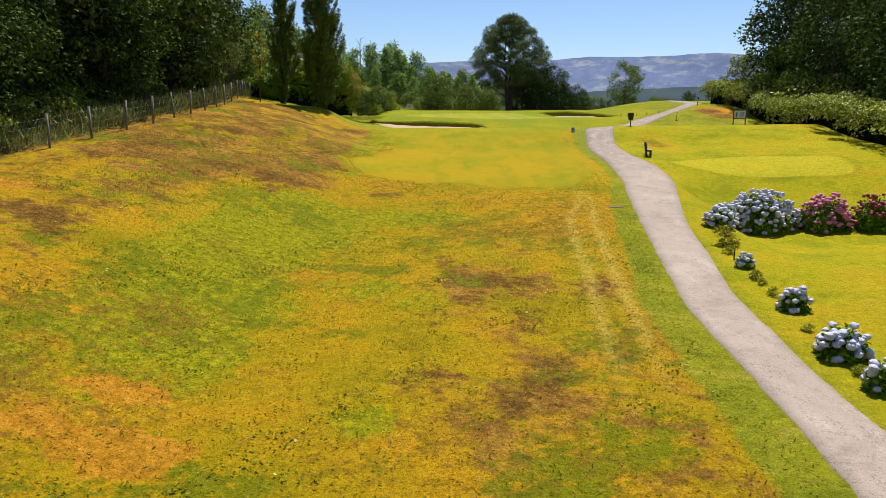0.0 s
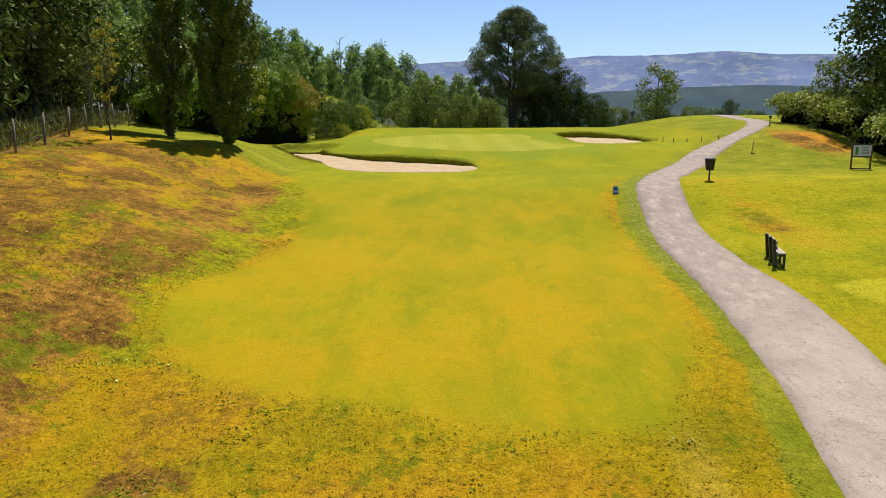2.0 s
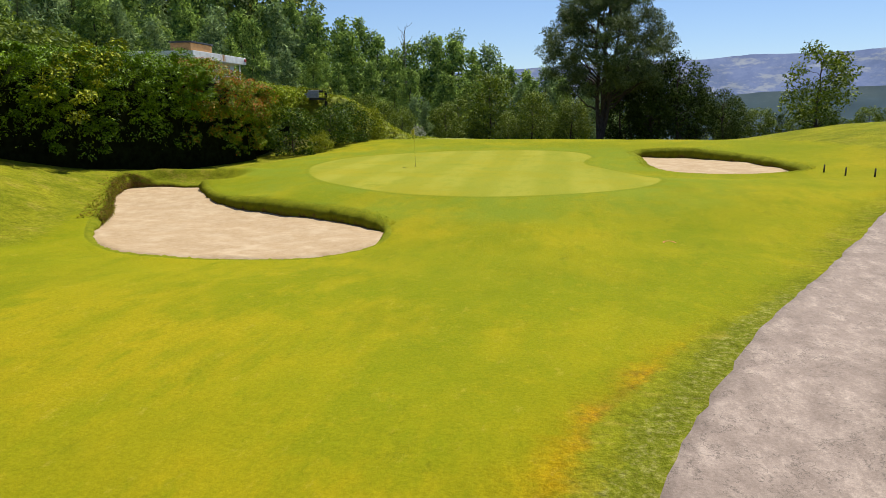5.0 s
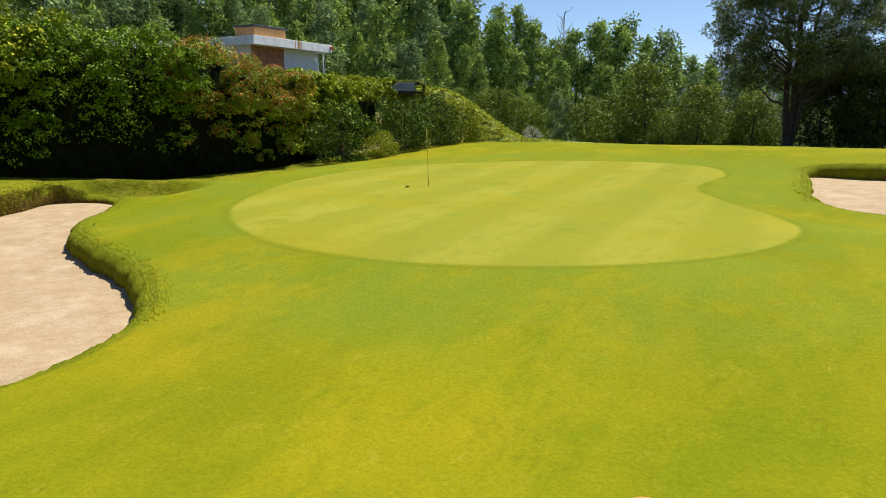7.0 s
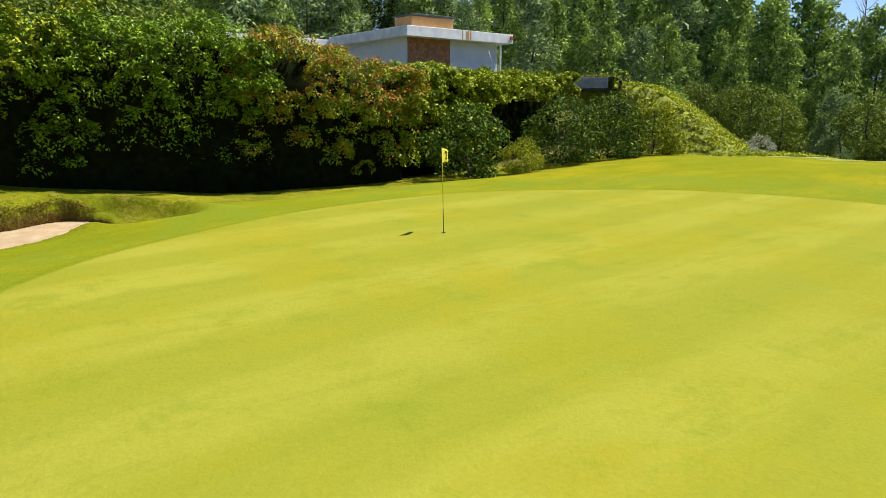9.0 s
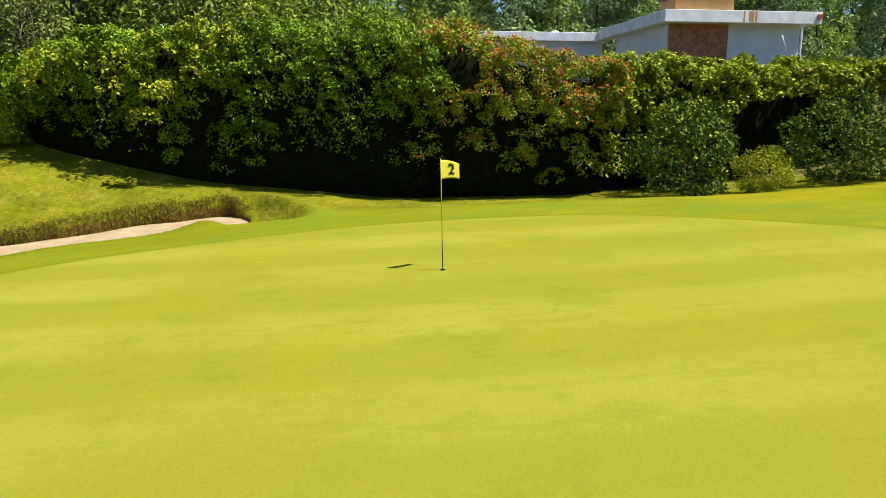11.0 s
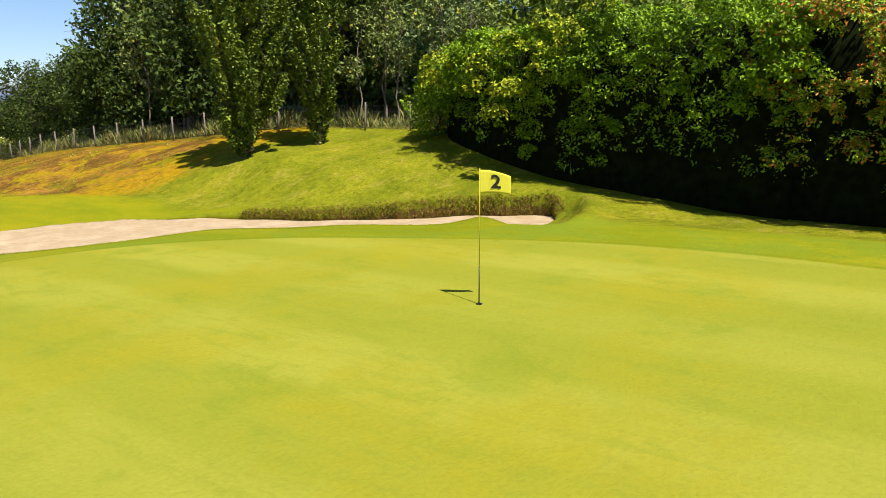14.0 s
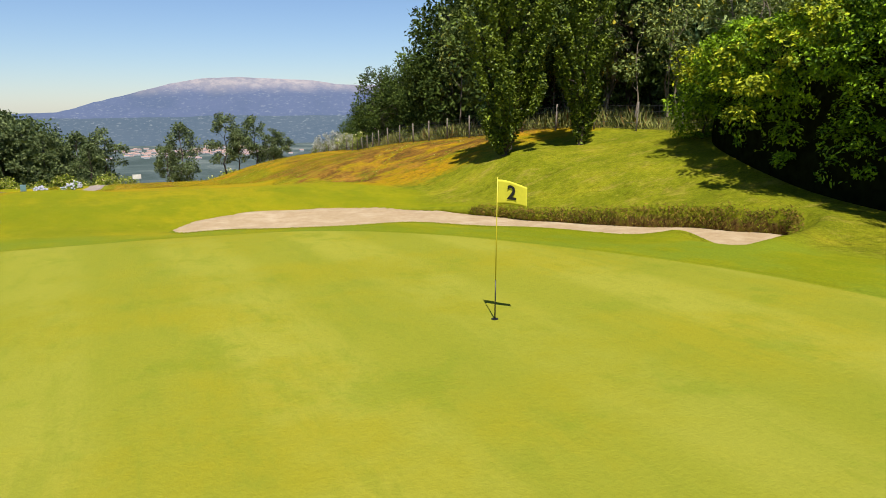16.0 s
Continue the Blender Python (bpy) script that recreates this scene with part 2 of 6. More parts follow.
def lie(x, y):
    """The height of the ground before the bunkers are cut."""
    x, y = np.asarray(x, float), np.asarray(y, float)
    z = np.interp(y, np.arange(-160, 170, 1.0), EASED)
    toe = 5 + 3 * smooth(-42, -32, y) + 1.5 * smooth(-30, -18, y) + 2.2 * smooth(-17, -9, y)
    d = np.maximum(0, -x - toe)
    bank = 3.4 * (1 - np.exp(-((d / 8.0) ** 1.4))) * (1 - smooth(-15, -3, y))
    z = z + bank
    z = z + 1.6 * smooth(20, 32, x) * smooth(-26, 0, y) * (1 - smooth(20, 60, y))
    z = z + 0.9 * smooth(14, 32, x) * (1 - smooth(-45, -25, y))
    # the ground falls off beside the green, and the house stands on a hillside
    z = z - 0.45 * smooth(-8, -13, x) * smooth(-6, 2, y) * (1 - smooth(12, 26, y))
    z = z + 14 * smooth(-30, -110, x) * smooth(-60, 40, y) + 3.0 * smooth(-16, -30, x) * smooth(-5, 10, y)
    z = z - 0.26 * np.exp(-(((x + 1) / 8) ** 2 + ((y + 21) / 3.5) ** 2)) - 0.24 * np.exp(-(((x - 3.6) / 2.6) ** 2 + ((y + 18) / 3) ** 2)) - 0.12 * np.exp(-(((x + 6) / 3) ** 2 + ((y + 19.5) / 3) ** 2))
    z = z - 0.35 * np.exp(-(((x - 16.5) / 5) ** 2 + ((y + 0.5) / 3) ** 2)) + 0.35 * smooth(15, 22, x + 0.5 * y) * np.exp(-(((x - 17) / 9) ** 2 + ((y - 12) / 9) ** 2))
    z = z - 0.18 * np.exp(-(((x + 11) / 4) ** 2 + ((y + 9) / 4) ** 2)) - 0.37 * np.exp(-(((x + 8) / 2.8) ** 2 + ((y + 6.8) / 2.6) ** 2)) - 0.28 * np.exp(-(((x + 5.6) / 2.4) ** 2 + ((y + 10.4) / 2.0) ** 2)) - 0.15 * np.exp(-(((x + 2) / 3) ** 2 + ((y + 13.4) / 1.5) ** 2))
    # the bank under the poplars, the crest the path climbs over, the low lawn of the hydrangeas, the dip behind the large bunker
    z = z + 0.78 * np.exp(-(((x + 12.6) / 2.6) ** 2 + ((y + 21.8) / 4.5) ** 2))
    z = z + 0.34 * smooth(4, 9, x) * np.exp(-(((y + 33) / 4.5) ** 2)) + 0.22 * smooth(12.5, 14.5, x) * np.exp(-(((y + 31.5) / 4) ** 2))
    z = z - 1.40 * smooth(11.6, 14.5, x) * np.exp(-(((y + 57.5) / 7) ** 2))
    over = y - np.interp(x, [-14, -11.2, -8.9], [-5.1, -3.7, -3.0])
    z = z - (0.42 * smooth(0.15, -0.3, over) + 0.16 * smooth(-0.3, -1.4, over)) * smooth(-3.4, -1.8, over) * smooth(-14.3, -13.2, x) * smooth(-8.2, -9.8, x) + 0.18 * np.exp(-(((over - 0.3) / 0.6) ** 2)) * smooth(-14.3, -13.2, x) * smooth(-7.6, -9.4, x)
    z = z - 0.2 * np.exp(-(((x + 10.2) / 2.2) ** 2 + ((y + 13.2) / 2.2) ** 2))
    z = z - 0.09 * np.exp(-(((x + 7.9) / 1.9) ** 2 + ((y + 8.9) / 1.6) ** 2)) + 0.24 * np.exp(-(((x + 9.7) / 1.6) ** 2 + ((y + 5.6) / 1.4) ** 2))
    far = smooth(90, 400, np.hypot(x, y))
    z = z * (1 - far) - 70 * far
    return z + 0.05 * waves(x, y, 3.1, 1.0) + 0.025 * waves(x, y, 1.1, 2.0) * smooth(11, 16, np.hypot(x - 3, y - 2))


def closed(points, per=8):
    """A closed smooth outline through some corners."""
    p = np.array(points, float)
    a, b, c, d = np.roll(p, 1, 0), p, np.roll(p, -1, 0), np.roll(p, -2, 0)
    t = np.linspace(0, 1, per, endpoint=False)[None, :, None]
    a, b, c, d = (q[:, None] for q in (a, b, c, d))
    out = 0.5 * (2 * b + (c - a) * t + (2 * a - 5 * b + 4 * c - d) * t**2 + (3 * b - a - 3 * c + d) * t**3)
    return out.reshape(-1, 2)


def inside(outline, x, y):
    """How far a place lies inside an outline; negative outside. Also the nearest place on it."""
    shape = np.shape(x)
    q = np.stack([np.ravel(x), np.ravel(y)], 1)
    best, near, odd = np.full(len(q), 1e9), np.zeros((len(q), 2)), np.zeros(len(q), bool)
    for a, b in zip(outline, np.roll(outline, -1, 0)):
        e = b - a
        t = np.clip(((q - a) @ e) / (e @ e + 1e-12), 0, 1)
        p = a + t[:, None] * e
        d = np.hypot(*(q - p).T)
        hit = d < best
        best[hit], near[hit] = d[hit], p[hit]
        cross = (a[1] > q[:, 1]) != (b[1] > q[:, 1])
        odd ^= cross & (q[:, 0] < e[0] * (q[:, 1] - a[1]) / (e[1] + 1e-12) + a[0])
    return np.where(odd, best, -best).reshape(shape), near.reshape(*shape, 2)


GREEN = closed([(-5.2, -3.0), (-4.0, -5.5), (-2.3, -8), (0.1, -10.1), (2.6, -11.15), (5.6, -11.4), (8.7, -10.8), (11.2, -9.2), (12.8, -6.6), (13.1, -3.8), (12.3, -1.0), (10.7, 0.9), (9.5, 2.7), (9.4, 5.2), (9.7, 8.0), (8.9, 10.8), (7.0, 12.3), (2.8, 12.7), (-1.8, 11.2), (-5.0, 7.2), (-6.3, 4.0), (-6.2, 0.2)])
FAIRWAY = closed([(-2.7, -53.2), (0, -53.8), (3.2, -54.8), (6.3, -54.6), (7.3, -53), (8.5, -49.9), (8.9, -43.5), (8.8, -36), (11.0, -29.0), (14.6, -22), (18.2, -14), (23, -6), (26, 2), (22, 20), (10, 27), (-8, 26), (-10.5, 14), (-11, 4), (-9.5, -3), (-9.0, -9), (-9.5, -15), (-7.5, -20), (-8.3, -24), (-5.5, -32), (-4.4, -36.5), (-4.3, -42), (-6.2, -47.5), (-5.0, -51.2)])
TEE = closed([(14.5, -45.6), (17.8, -44.9), (20.9, -45.2), (24.4, -46.6), (23.6, -50.2), (20.2, -50.2), (17.5, -49.8), (15.9, -48.6), (14.8, -47.0)])
TEE_B = closed([(17.5, -33), (24, -34.5), (28, -33), (27.5, -28.5), (22, -27.5), (18, -29.5)])
SAND_L = closed([(3.2, -15.9), (3.5, -17.4), (3.0, -18.9), (1.6, -20.6), (-1.0, -21.1), (-3.7, -20.7), (-6.2, -19.0), (-8.0, -16.6), (-9.8, -13.7), (-11.7, -11.2), (-13.3, -8.6), (-14.2, -6.5), (-13.2, -5.4), (-11.6, -5.05), (-10.25, -5.35), (-9.35, -6.65), (-8.2, -8.2), (-6.9, -9.8), (-5.3, -11.1), (-2.7, -12.4), (0.2, -13.4), (2.2, -14.7)])
SAND_R = closed([(12.6, 11.6), (12.8, 7), (13.0, 3.4), (13.8, 1.6), (15.6, 1.0), (18.0, 0.8), (20.0, 1.0), (21.1, 2.0), (20.2, 5.4), (18.2, 9.2), (15.2, 12.0)])


def floor_l(x, y):
    return -1.16 + 0.36 * smooth(-15, -6, y) - 0.10 * smooth(-7, -11, x) * smooth(-17, -10, y)


def floor_r(x, y):
    return -0.36 + 0.30 * smooth(0, 8, y)


SANDS = ((SAND_L, floor_l), (SAND_R, floor_r))
PATH_LINE = np.array([(6.1, -100), (7.4, -88), (7.72, -81), (7.68, -77), (7.85, -72), (8.93, -65.4), (9.63, -60), (10.35, -56), (11.3, -51.7), (11.4, -46.5), (11.1, -43.5), (11.05, -40), (11.28, -38), (11.95, -33.5), (12.65, -30.8), (13.7, -28), (14.55, -26), (15.45, -23.9), (16.4, -22), (17.9, -18.9), (20.2, -14), (22.8, -10), (25.6, -6), (28.6, -2.6), (31.0, 1.6), (33, 8), (34, 16), (34, 30)], float)


def ground(x, y):
    """The height of the turf, with the bunkers cut into it."""
    z = lie(x, y)
    for outline, level in SANDS:
        d, _ = inside(outline, x, y)
        z = np.where(d > 0.02, np.minimum(z, level(x, y)), z)
    return z


def z_at(x, y):
    return float(ground(np.array([float(x)]), np.array([float(y)]))[0])


def lines_of(*spans):
    out = []
    for a, b, step in spans:
        out.append(np.arange(a, b, step))
    return np.concatenate(out)


FAR = 100 * 1.35 ** np.arange(0, 13)
gx = np.concatenate([-FAR[::-1], lines_of((-96, -40, 3), (-40, -18, 0.8), (-18, 24, 0.24), (24, 44, 0.6), (44, 97, 3)), FAR])
gy = np.concatenate([-60 - FAR[::-1], lines_of((-158, -104, 3), (-104, -24, 0.6), (-24, 16, 0.24), (16, 40, 0.8), (40, 98, 3)), FAR])
gxx, gyy = (g.copy() for g in np.meshgrid(gx, gy))
for outline, level in SANDS:
    (x0, y0), (x1, y1) = outline.min(0) - 1, outline.max(0) + 1
    box_in = (gxx > x0) & (gxx < x1) & (gyy > y0) & (gyy < y1)
    d, near = inside(outline, gxx[box_in], gyy[box_in])
    snap = np.abs(d) < 0.15
    px, py = gxx[box_in], gyy[box_in]
    px[snap], py[snap] = near[snap, 0], near[snap, 1]
    gxx[box_in], gyy[box_in] = px, py
gzz = lie(gxx, gyy)
for outline, level in SANDS:
    d, _ = inside(outline, gxx, gyy)
    gzz = np.where(d > 0.03, np.minimum(gzz, level(gxx, gyy) - 1.0), gzz)
rows, cols = gxx.shape
idx = np.arange(rows * cols).reshape(rows, cols)
quads = np.stack([idx[:-1, :-1], idx[:-1, 1:], idx[1:, 1:], idx[1:, :-1]], -1).reshape(-1, 4)

# turf: the mown areas are told apart by how far a place lies inside them
t = Mat("turf", 0.95, 0.0, 0.04)
in_green, in_fair, in_tee, lush = t.attr("in_green"), t.attr("in_fairway"), t.attr("in_tee"), t.attr("lushness")
bare, track = t.attr("dryness"), t.attr("tracks")
edge = t.math("MULTIPLY", t.math("SUBTRACT", t.noise(1.3, 5.0), 0.5), 1.9)
fine = t.math("MULTIPLY", t.math("SUBTRACT", t.noise(9.0, 4.0, seed=3), 0.5), 0.15)
n_big, n_mid, n_small, n_fine = t.noise(0.11, 4.0, seed=5), t.noise(0.42, 7.0, 0.68, seed=9), t.noise(2.6, 7.0, 0.75, seed=2), t.noise(17.0, 5.0, 0.75)
n_patch, n_clump = t.noise(0.17, 6.0, 0.6, seed=33), t.noise(4.2, 8.0, 0.8, seed=37)
rough_turf = t.ramp(t.mix(0.5, n_mid, n_patch), (0.40, ROUGH[0]), (0.47, ROUGH[3]), (0.53, ROUGH[1]), (0.60, ROUGH[2]))
green_here = t.step(t.math("ADD", t.attr("verdure"), t.math("MULTIPLY", t.math("SUBTRACT", t.noise(0.7, 7.0, 0.72, seed=17), 0.5), 2.4)), 0.3, 0.7)
rough_turf = t.mix(green_here, rough_turf, t.ramp(n_clump, (0.36, VERDURE[0]), (0.5, VERDURE[1]), (0.64, VERDURE[2])))
dry_here = t.step(t.math("ADD", bare, t.math("MULTIPLY", t.math("SUBTRACT", t.noise(0.55, 8.0, 0.75, seed=14), 0.5), 3.2)), 0.35, 0.75)
rough_turf = t.mix(dry_here, rough_turf, t.ramp(t.mix(0.45, t.mix(0.5, n_small, n_clump), n_mid), (0.40, (0.085, 0.040, 0.010)), (0.47, DRY[0]), (0.57, DRY[1])))
weeds = t.step(t.math("ADD", t.noise(0.23, 5.0, 0.7, seed=21), t.math("MULTIPLY", t.noise(2.4, 5.0, 0.8, seed=31), 0.5)), 0.79, 0.87)
rough_turf = t.mix(t.math("MULTIPLY", weeds, 0.8), rough_turf, WEED)
rough_turf = t.mix(t.step(t.noise(5.5, 7.0, 0.8, seed=44), 0.55, 0.68, 0, 0.45), rough_turf, STRAW)
rough_turf = t.mix(t.step(t.math("ADD", t.noise(3.3, 7.0, 0.82, seed=47), t.math("MULTIPLY", t.math("SUBTRACT", n_patch, 0.5), 0.7)), 0.56, 0.66, 0, 0.75), rough_turf, ROUGH[4])
rough_turf = t.mix(t.math("MULTIPLY", track, t.step(n_small, 0.35, 0.6, 0.35, 0.95)), rough_turf, STRAW)
rough_turf = t.mix(t.step(t.math("ADD", t.noise(1.5, 9.0, 0.8, seed=61), t.math("MULTIPLY", t.math("SUBTRACT", n_patch, 0.5), 0.5)), 0.53, 0.68, 0, 0.5), rough_turf, (0.115, 0.098, 0.005))
rough_turf = t.mix(t.step(t.noise(6.5, 8.0, 0.82, seed=67), 0.58, 0.68, 0, 0.4), rough_turf, (0.46, 0.33, 0.05))
lush_turf = t.ramp(n_mid, (0.35, LUSH[0]), (0.55, LUSH[1]), (0.7, LUSH[2]))
lush_turf = t.mix(t.step(t.noise(1.3, 9.0, 0.8, (1, 2.2, 1, 25), 3), 0.52, 0.64, 0, 0.75), lush_turf, LUSH[3])
lush_turf = t.mix(t.step(t.noise(4.0, 8.0, 0.8, seed=73), 0.54, 0.68, 0, 0.5), lush_turf, (0.34, 0.30, 0.04))
lush_turf = t.mix(t.step(t.noise(0.7, 8.0, 0.78, (1, 1.8, 1, 30), 77), 0.52, 0.66, 0, 0.55), lush_turf, (0.32, 0.25, 0.045))
bare_soil = t.ramp(t.mix(0.5, n_small, n_clump), (0.36, (0.27, 0.12, 0.010)), (0.5, (0.40, 0.18, 0.012)), (0.64, (0.47, 0.24, 0.025)))
rough_turf = t.mix(t.step(t.math("ADD", t.attr("soil"), t.math("MULTIPLY", t.math("SUBTRACT", t.noise(1.4, 8.0, 0.72, seed=111), 0.5), 1.5)), 0.42, 0.58, 0, 0.9), rough_turf, bare_soil)
lush_turf = t.mix(t.math("MULTIPLY", t.attr("lawn"), 0.75), lush_turf, t.ramp(t.mix(0.5, n_mid, n_patch), (0.40, (0.212, 0.215, 0.004)), (0.5, (0.318, 0.275, 0.005)), (0.60, (0.38, 0.255, 0.007))))
rough_turf = t.mix(t.step(t.math("ADD", lush, t.math("MULTIPLY", t.math("SUBTRACT", t.noise(0.8, 8.0, 0.75, seed=57), 0.5), 0.9)), 0.35, 0.65), rough_turf, lush_turf)
fair_turf = t.ramp(n_big, (0.34, FAIR[0]), (0.48, FAIR[1]), (0.62, FAIR[2]))
fair_turf = t.mix(t.attr("gold"), fair_turf, t.ramp(n_big, (0.42, FAIR[3]), (0.56, FAIR[4])))
fair_turf = t.mix(t.step(t.noise(0.28, 6.0, 0.68, (1.0, 0.6, 1), 71), 0.50, 0.60, 0, 0.6), fair_turf, FAIR[0])
fair_turf = t.mix(t.step(n_mid, 0.42, 0.66, 0, 0.4), fair_turf, FAIR[1])
fair_turf = t.mix(t.step(t.noise(0.20, 5.0, 0.62, (1.0, 0.55, 1, -12), 131), 0.47, 0.60, 0, 0.65), fair_turf, (0.150, 0.172, 0.004))
fair_turf = t.mix(t.step(t.noise(0.9, 5.0, 0.7, (1, 0.3, 1), 4), 0.5, 0.7, 0, 0.5), fair_turf, FAIR[0])
fair_turf = t.mix(t.step(t.noise(2.2, 6.0, 0.75, seed=19), 0.52, 0.68, 0, 0.55), fair_turf, FAIR[2])
fair_turf = t.mix(t.step(t.noise(1.1, 7.0, 0.75, (1.0, 0.45, 1, 40), 23), 0.53, 0.66, 0, 0.5), fair_turf, FAIR[0])
fair_turf = t.mix(t.math("MULTIPLY", t.attr("gold"), t.step(n_patch, 0.36, 0.6, 0.05, 0.8)), fair_turf, t.ramp(t.mix(0.5, n_mid, n_small), (0.4, (0.262, 0.197, 0.004)), (0.6, (0.345, 0.207, 0.005))))
fair_turf = t.mix(t.step(t.noise(0.16, 5.0, 0.65, (1.0, 0.6, 1, 24), 141), 0.50, 0.62, 0, 0.6), fair_turf, t.mix(0.4, fair_turf, (0.120, 0.150, 0.004)))
fair_turf = t.mix(t.step(t.noise(0.55, 6.0, 0.7, (1.0, 0.35, 1, 8), 143), 0.52, 0.66, 0, 0.45), fair_turf, (0.150, 0.160, 0.004))
# mowing stripes: sheen of the laid grass painted as two turf tones
stripes = t.t.nodes.new("ShaderNodeTexWave")
stripes.inputs["Scale"].default_value, stripes.inputs["Distortion"].default_value, stripes.inputs["Detail"].default_value, stripes.inputs["Detail Scale"].default_value = 0.098, 0.8, 2.0, 0.4
stripes.inputs["Phase Offset"].default_value = -2.94
turned = t.t.nodes.new("ShaderNodeMapping")
turned.inputs["Rotation"].default_value = (0, 0, radians(-4))
t.t.links.new(t.place.outputs["Position"], turned.inputs["Vector"])
t.t.links.new(turned.outputs[0], stripes.inputs["Vector"])
green_turf = t.mix(t.step(stripes.outputs["Fac"], 0.2, 0.8), (0.218, 0.222, 0.020), (0.258, 0.252, 0.029))
green_turf = t.mix(t.step(t.noise(0.35, 5.0, 0.65, seed=6), 0.42, 0.66, 0, 0.75), green_turf, GREENS[2])
green_turf = t.mix(t.step(t.noise(1.4, 6.0, 0.75, (1, 0.5, 1), 12), 0.52, 0.7, 0, 0.5), green_turf, GREENS[4])
green_turf = t.mix(t.step(t.noise(0.15, 4.0, 0.6, (1.0, 0.5, 1), 83), 0.42, 0.62, 0, 0.35), green_turf, GREENS[4])
green_turf = t.mix(t.step(t.noise(0.6, 6.0, 0.7, seed=87), 0.54, 0.68, 0, 0.4), green_turf, GREENS[3])
green_turf = t.mix(t.step(t.noise(2.0, 7.0, 0.75, (1.0, 0.16, 1, -4), 91), 0.5, 0.66, 0, 0.4), green_turf, GREENS[4])
fair_turf = t.mix(t.step(t.noise(1.8, 9.0, 0.8, (1, 0.6, 1), 97), 0.57, 0.68, 0, 0.55), fair_turf, (0.12, 0.125, 0.005))
fair_turf = t.mix(t.step(t.noise(3.5, 8.0, 0.8, (1, 0.5, 1, 10), 99), 0.56, 0.68, 0, 0.4), fair_turf, (0.33, 0.27, 0.03))
collar = t.mix(t.step(n_mid, 0.4, 0.6, 0.15, 0.75), fair_turf, GREENS[3])
c = t.mix(t.step(t.math("ADD", in_fair, t.math("ADD", t.math("MULTIPLY", edge, 0.5), t.math("MULTIPLY", t.math("SUBTRACT", n_small, 0.5), 0.9))), -0.55, 0.4), rough_turf, fair_turf)
verge = t.math("ADD", t.attr("verge"), t.math("MULTIPLY", t.math("SUBTRACT", t.noise(2.4, 8.0, 0.8, seed=103), 0.5), 1.6))
c = t.mix(t.step(verge, 0.45, 0.75, 0, 0.85), c, t.ramp(t.noise(8.0, 7.0, 0.8, seed=107), (0.34, (0.085, 0.11, 0.006)), (0.5, (0.16, 0.175, 0.012)), (0.66, (0.33, 0.31, 0.10))))
c = t.mix(t.step(t.math("ADD", in_tee, fine), -0.12, 0.15, 0, 0.65), c, t.mix(0.75, fair_turf, (0.44, 0.385, 0.022)))
c = t.mix(t.step(t.math("ABSOLUTE", t.math("ADD", t.math("ADD", in_tee, fine), 0.3)), 0.12, 0.32, 0.2, 0.0), c, (0.15, 0.15, 0.004))
c = t.mix(t.step(t.math("ADD", in_green, edge), -5.5, -2.6), c, collar)
# thin dark line: shade of the taller collar, painted round the green
c = t.mix(t.step(t.math("ABSOLUTE", t.math("ADD", t.math("ADD", in_green, fine), 0.16)), 0.02, 0.16, 0.22, 0.0), c, (0.11, 0.115, 0.006))
c = t.mix(t.step(t.math("ADD", in_green, fine), -0.06, 0.08), c, green_turf)
worn = t.step(t.math("ADD", in_fair, edge), -0.6, 0.6)
grain = t.mix(worn, t.mix(1.0, t.ramp(n_fine, (0.28, 0.6), (0.5, 1.0), (0.72, 1.35)), t.ramp(n_clump, (0.33, 0.70), (0.5, 1.0), (0.66, 1.25)), "MULTIPLY"), t.ramp(n_fine, (0.28, 0.79), (0.72, 1.18)))
grain = t.mix(t.step(in_green, -0.1, 0.2), grain, t.ramp(n_fine, (0.2, 0.9), (0.8, 1.1)))
c = t.mix(t.attr("woodland"), c, t.ramp(t.noise(0.8, 6.0, 0.75, seed=51), (0.35, LITTER_HAZE[0]), (0.65, LITTER_HAZE[1])))
# far valley ground: grey-blue haze painted into its colour with distance
c = t.mix(t.attr("valley"), c, t.ramp(t.noise(0.012, 7.0, 0.7, seed=61), (0.4, LITTER_HAZE[2]), (0.55, LITTER_HAZE[3]), (0.62, LITTER_HAZE[4])))
c = t.mix(1.0, c, grain, "MULTIPLY")
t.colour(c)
relief = t.math("ADD", n_fine, t.math("MULTIPLY", n_small, 2.0))
b = t.t.nodes.new("ShaderNodeBump")
t.put(b.inputs["Height"], relief)
t.put(b.inputs["Strength"], t.step(in_fair, -1.0, 1.0, 0.9, 0.32))
b.inputs["Distance"].default_value = 0.06
t.t.links.new(b.outputs[0], t.b.inputs["Normal"])

me = mesh_of("ground", np.stack([gxx, gyy, gzz], -1).reshape(-1, 3), quads, t.m)


def give(me, name, values):
    a = me.attributes.new(name, "FLOAT", "POINT")
    a.data.foreach_set("value", np.asarray(values, np.float32).ravel())


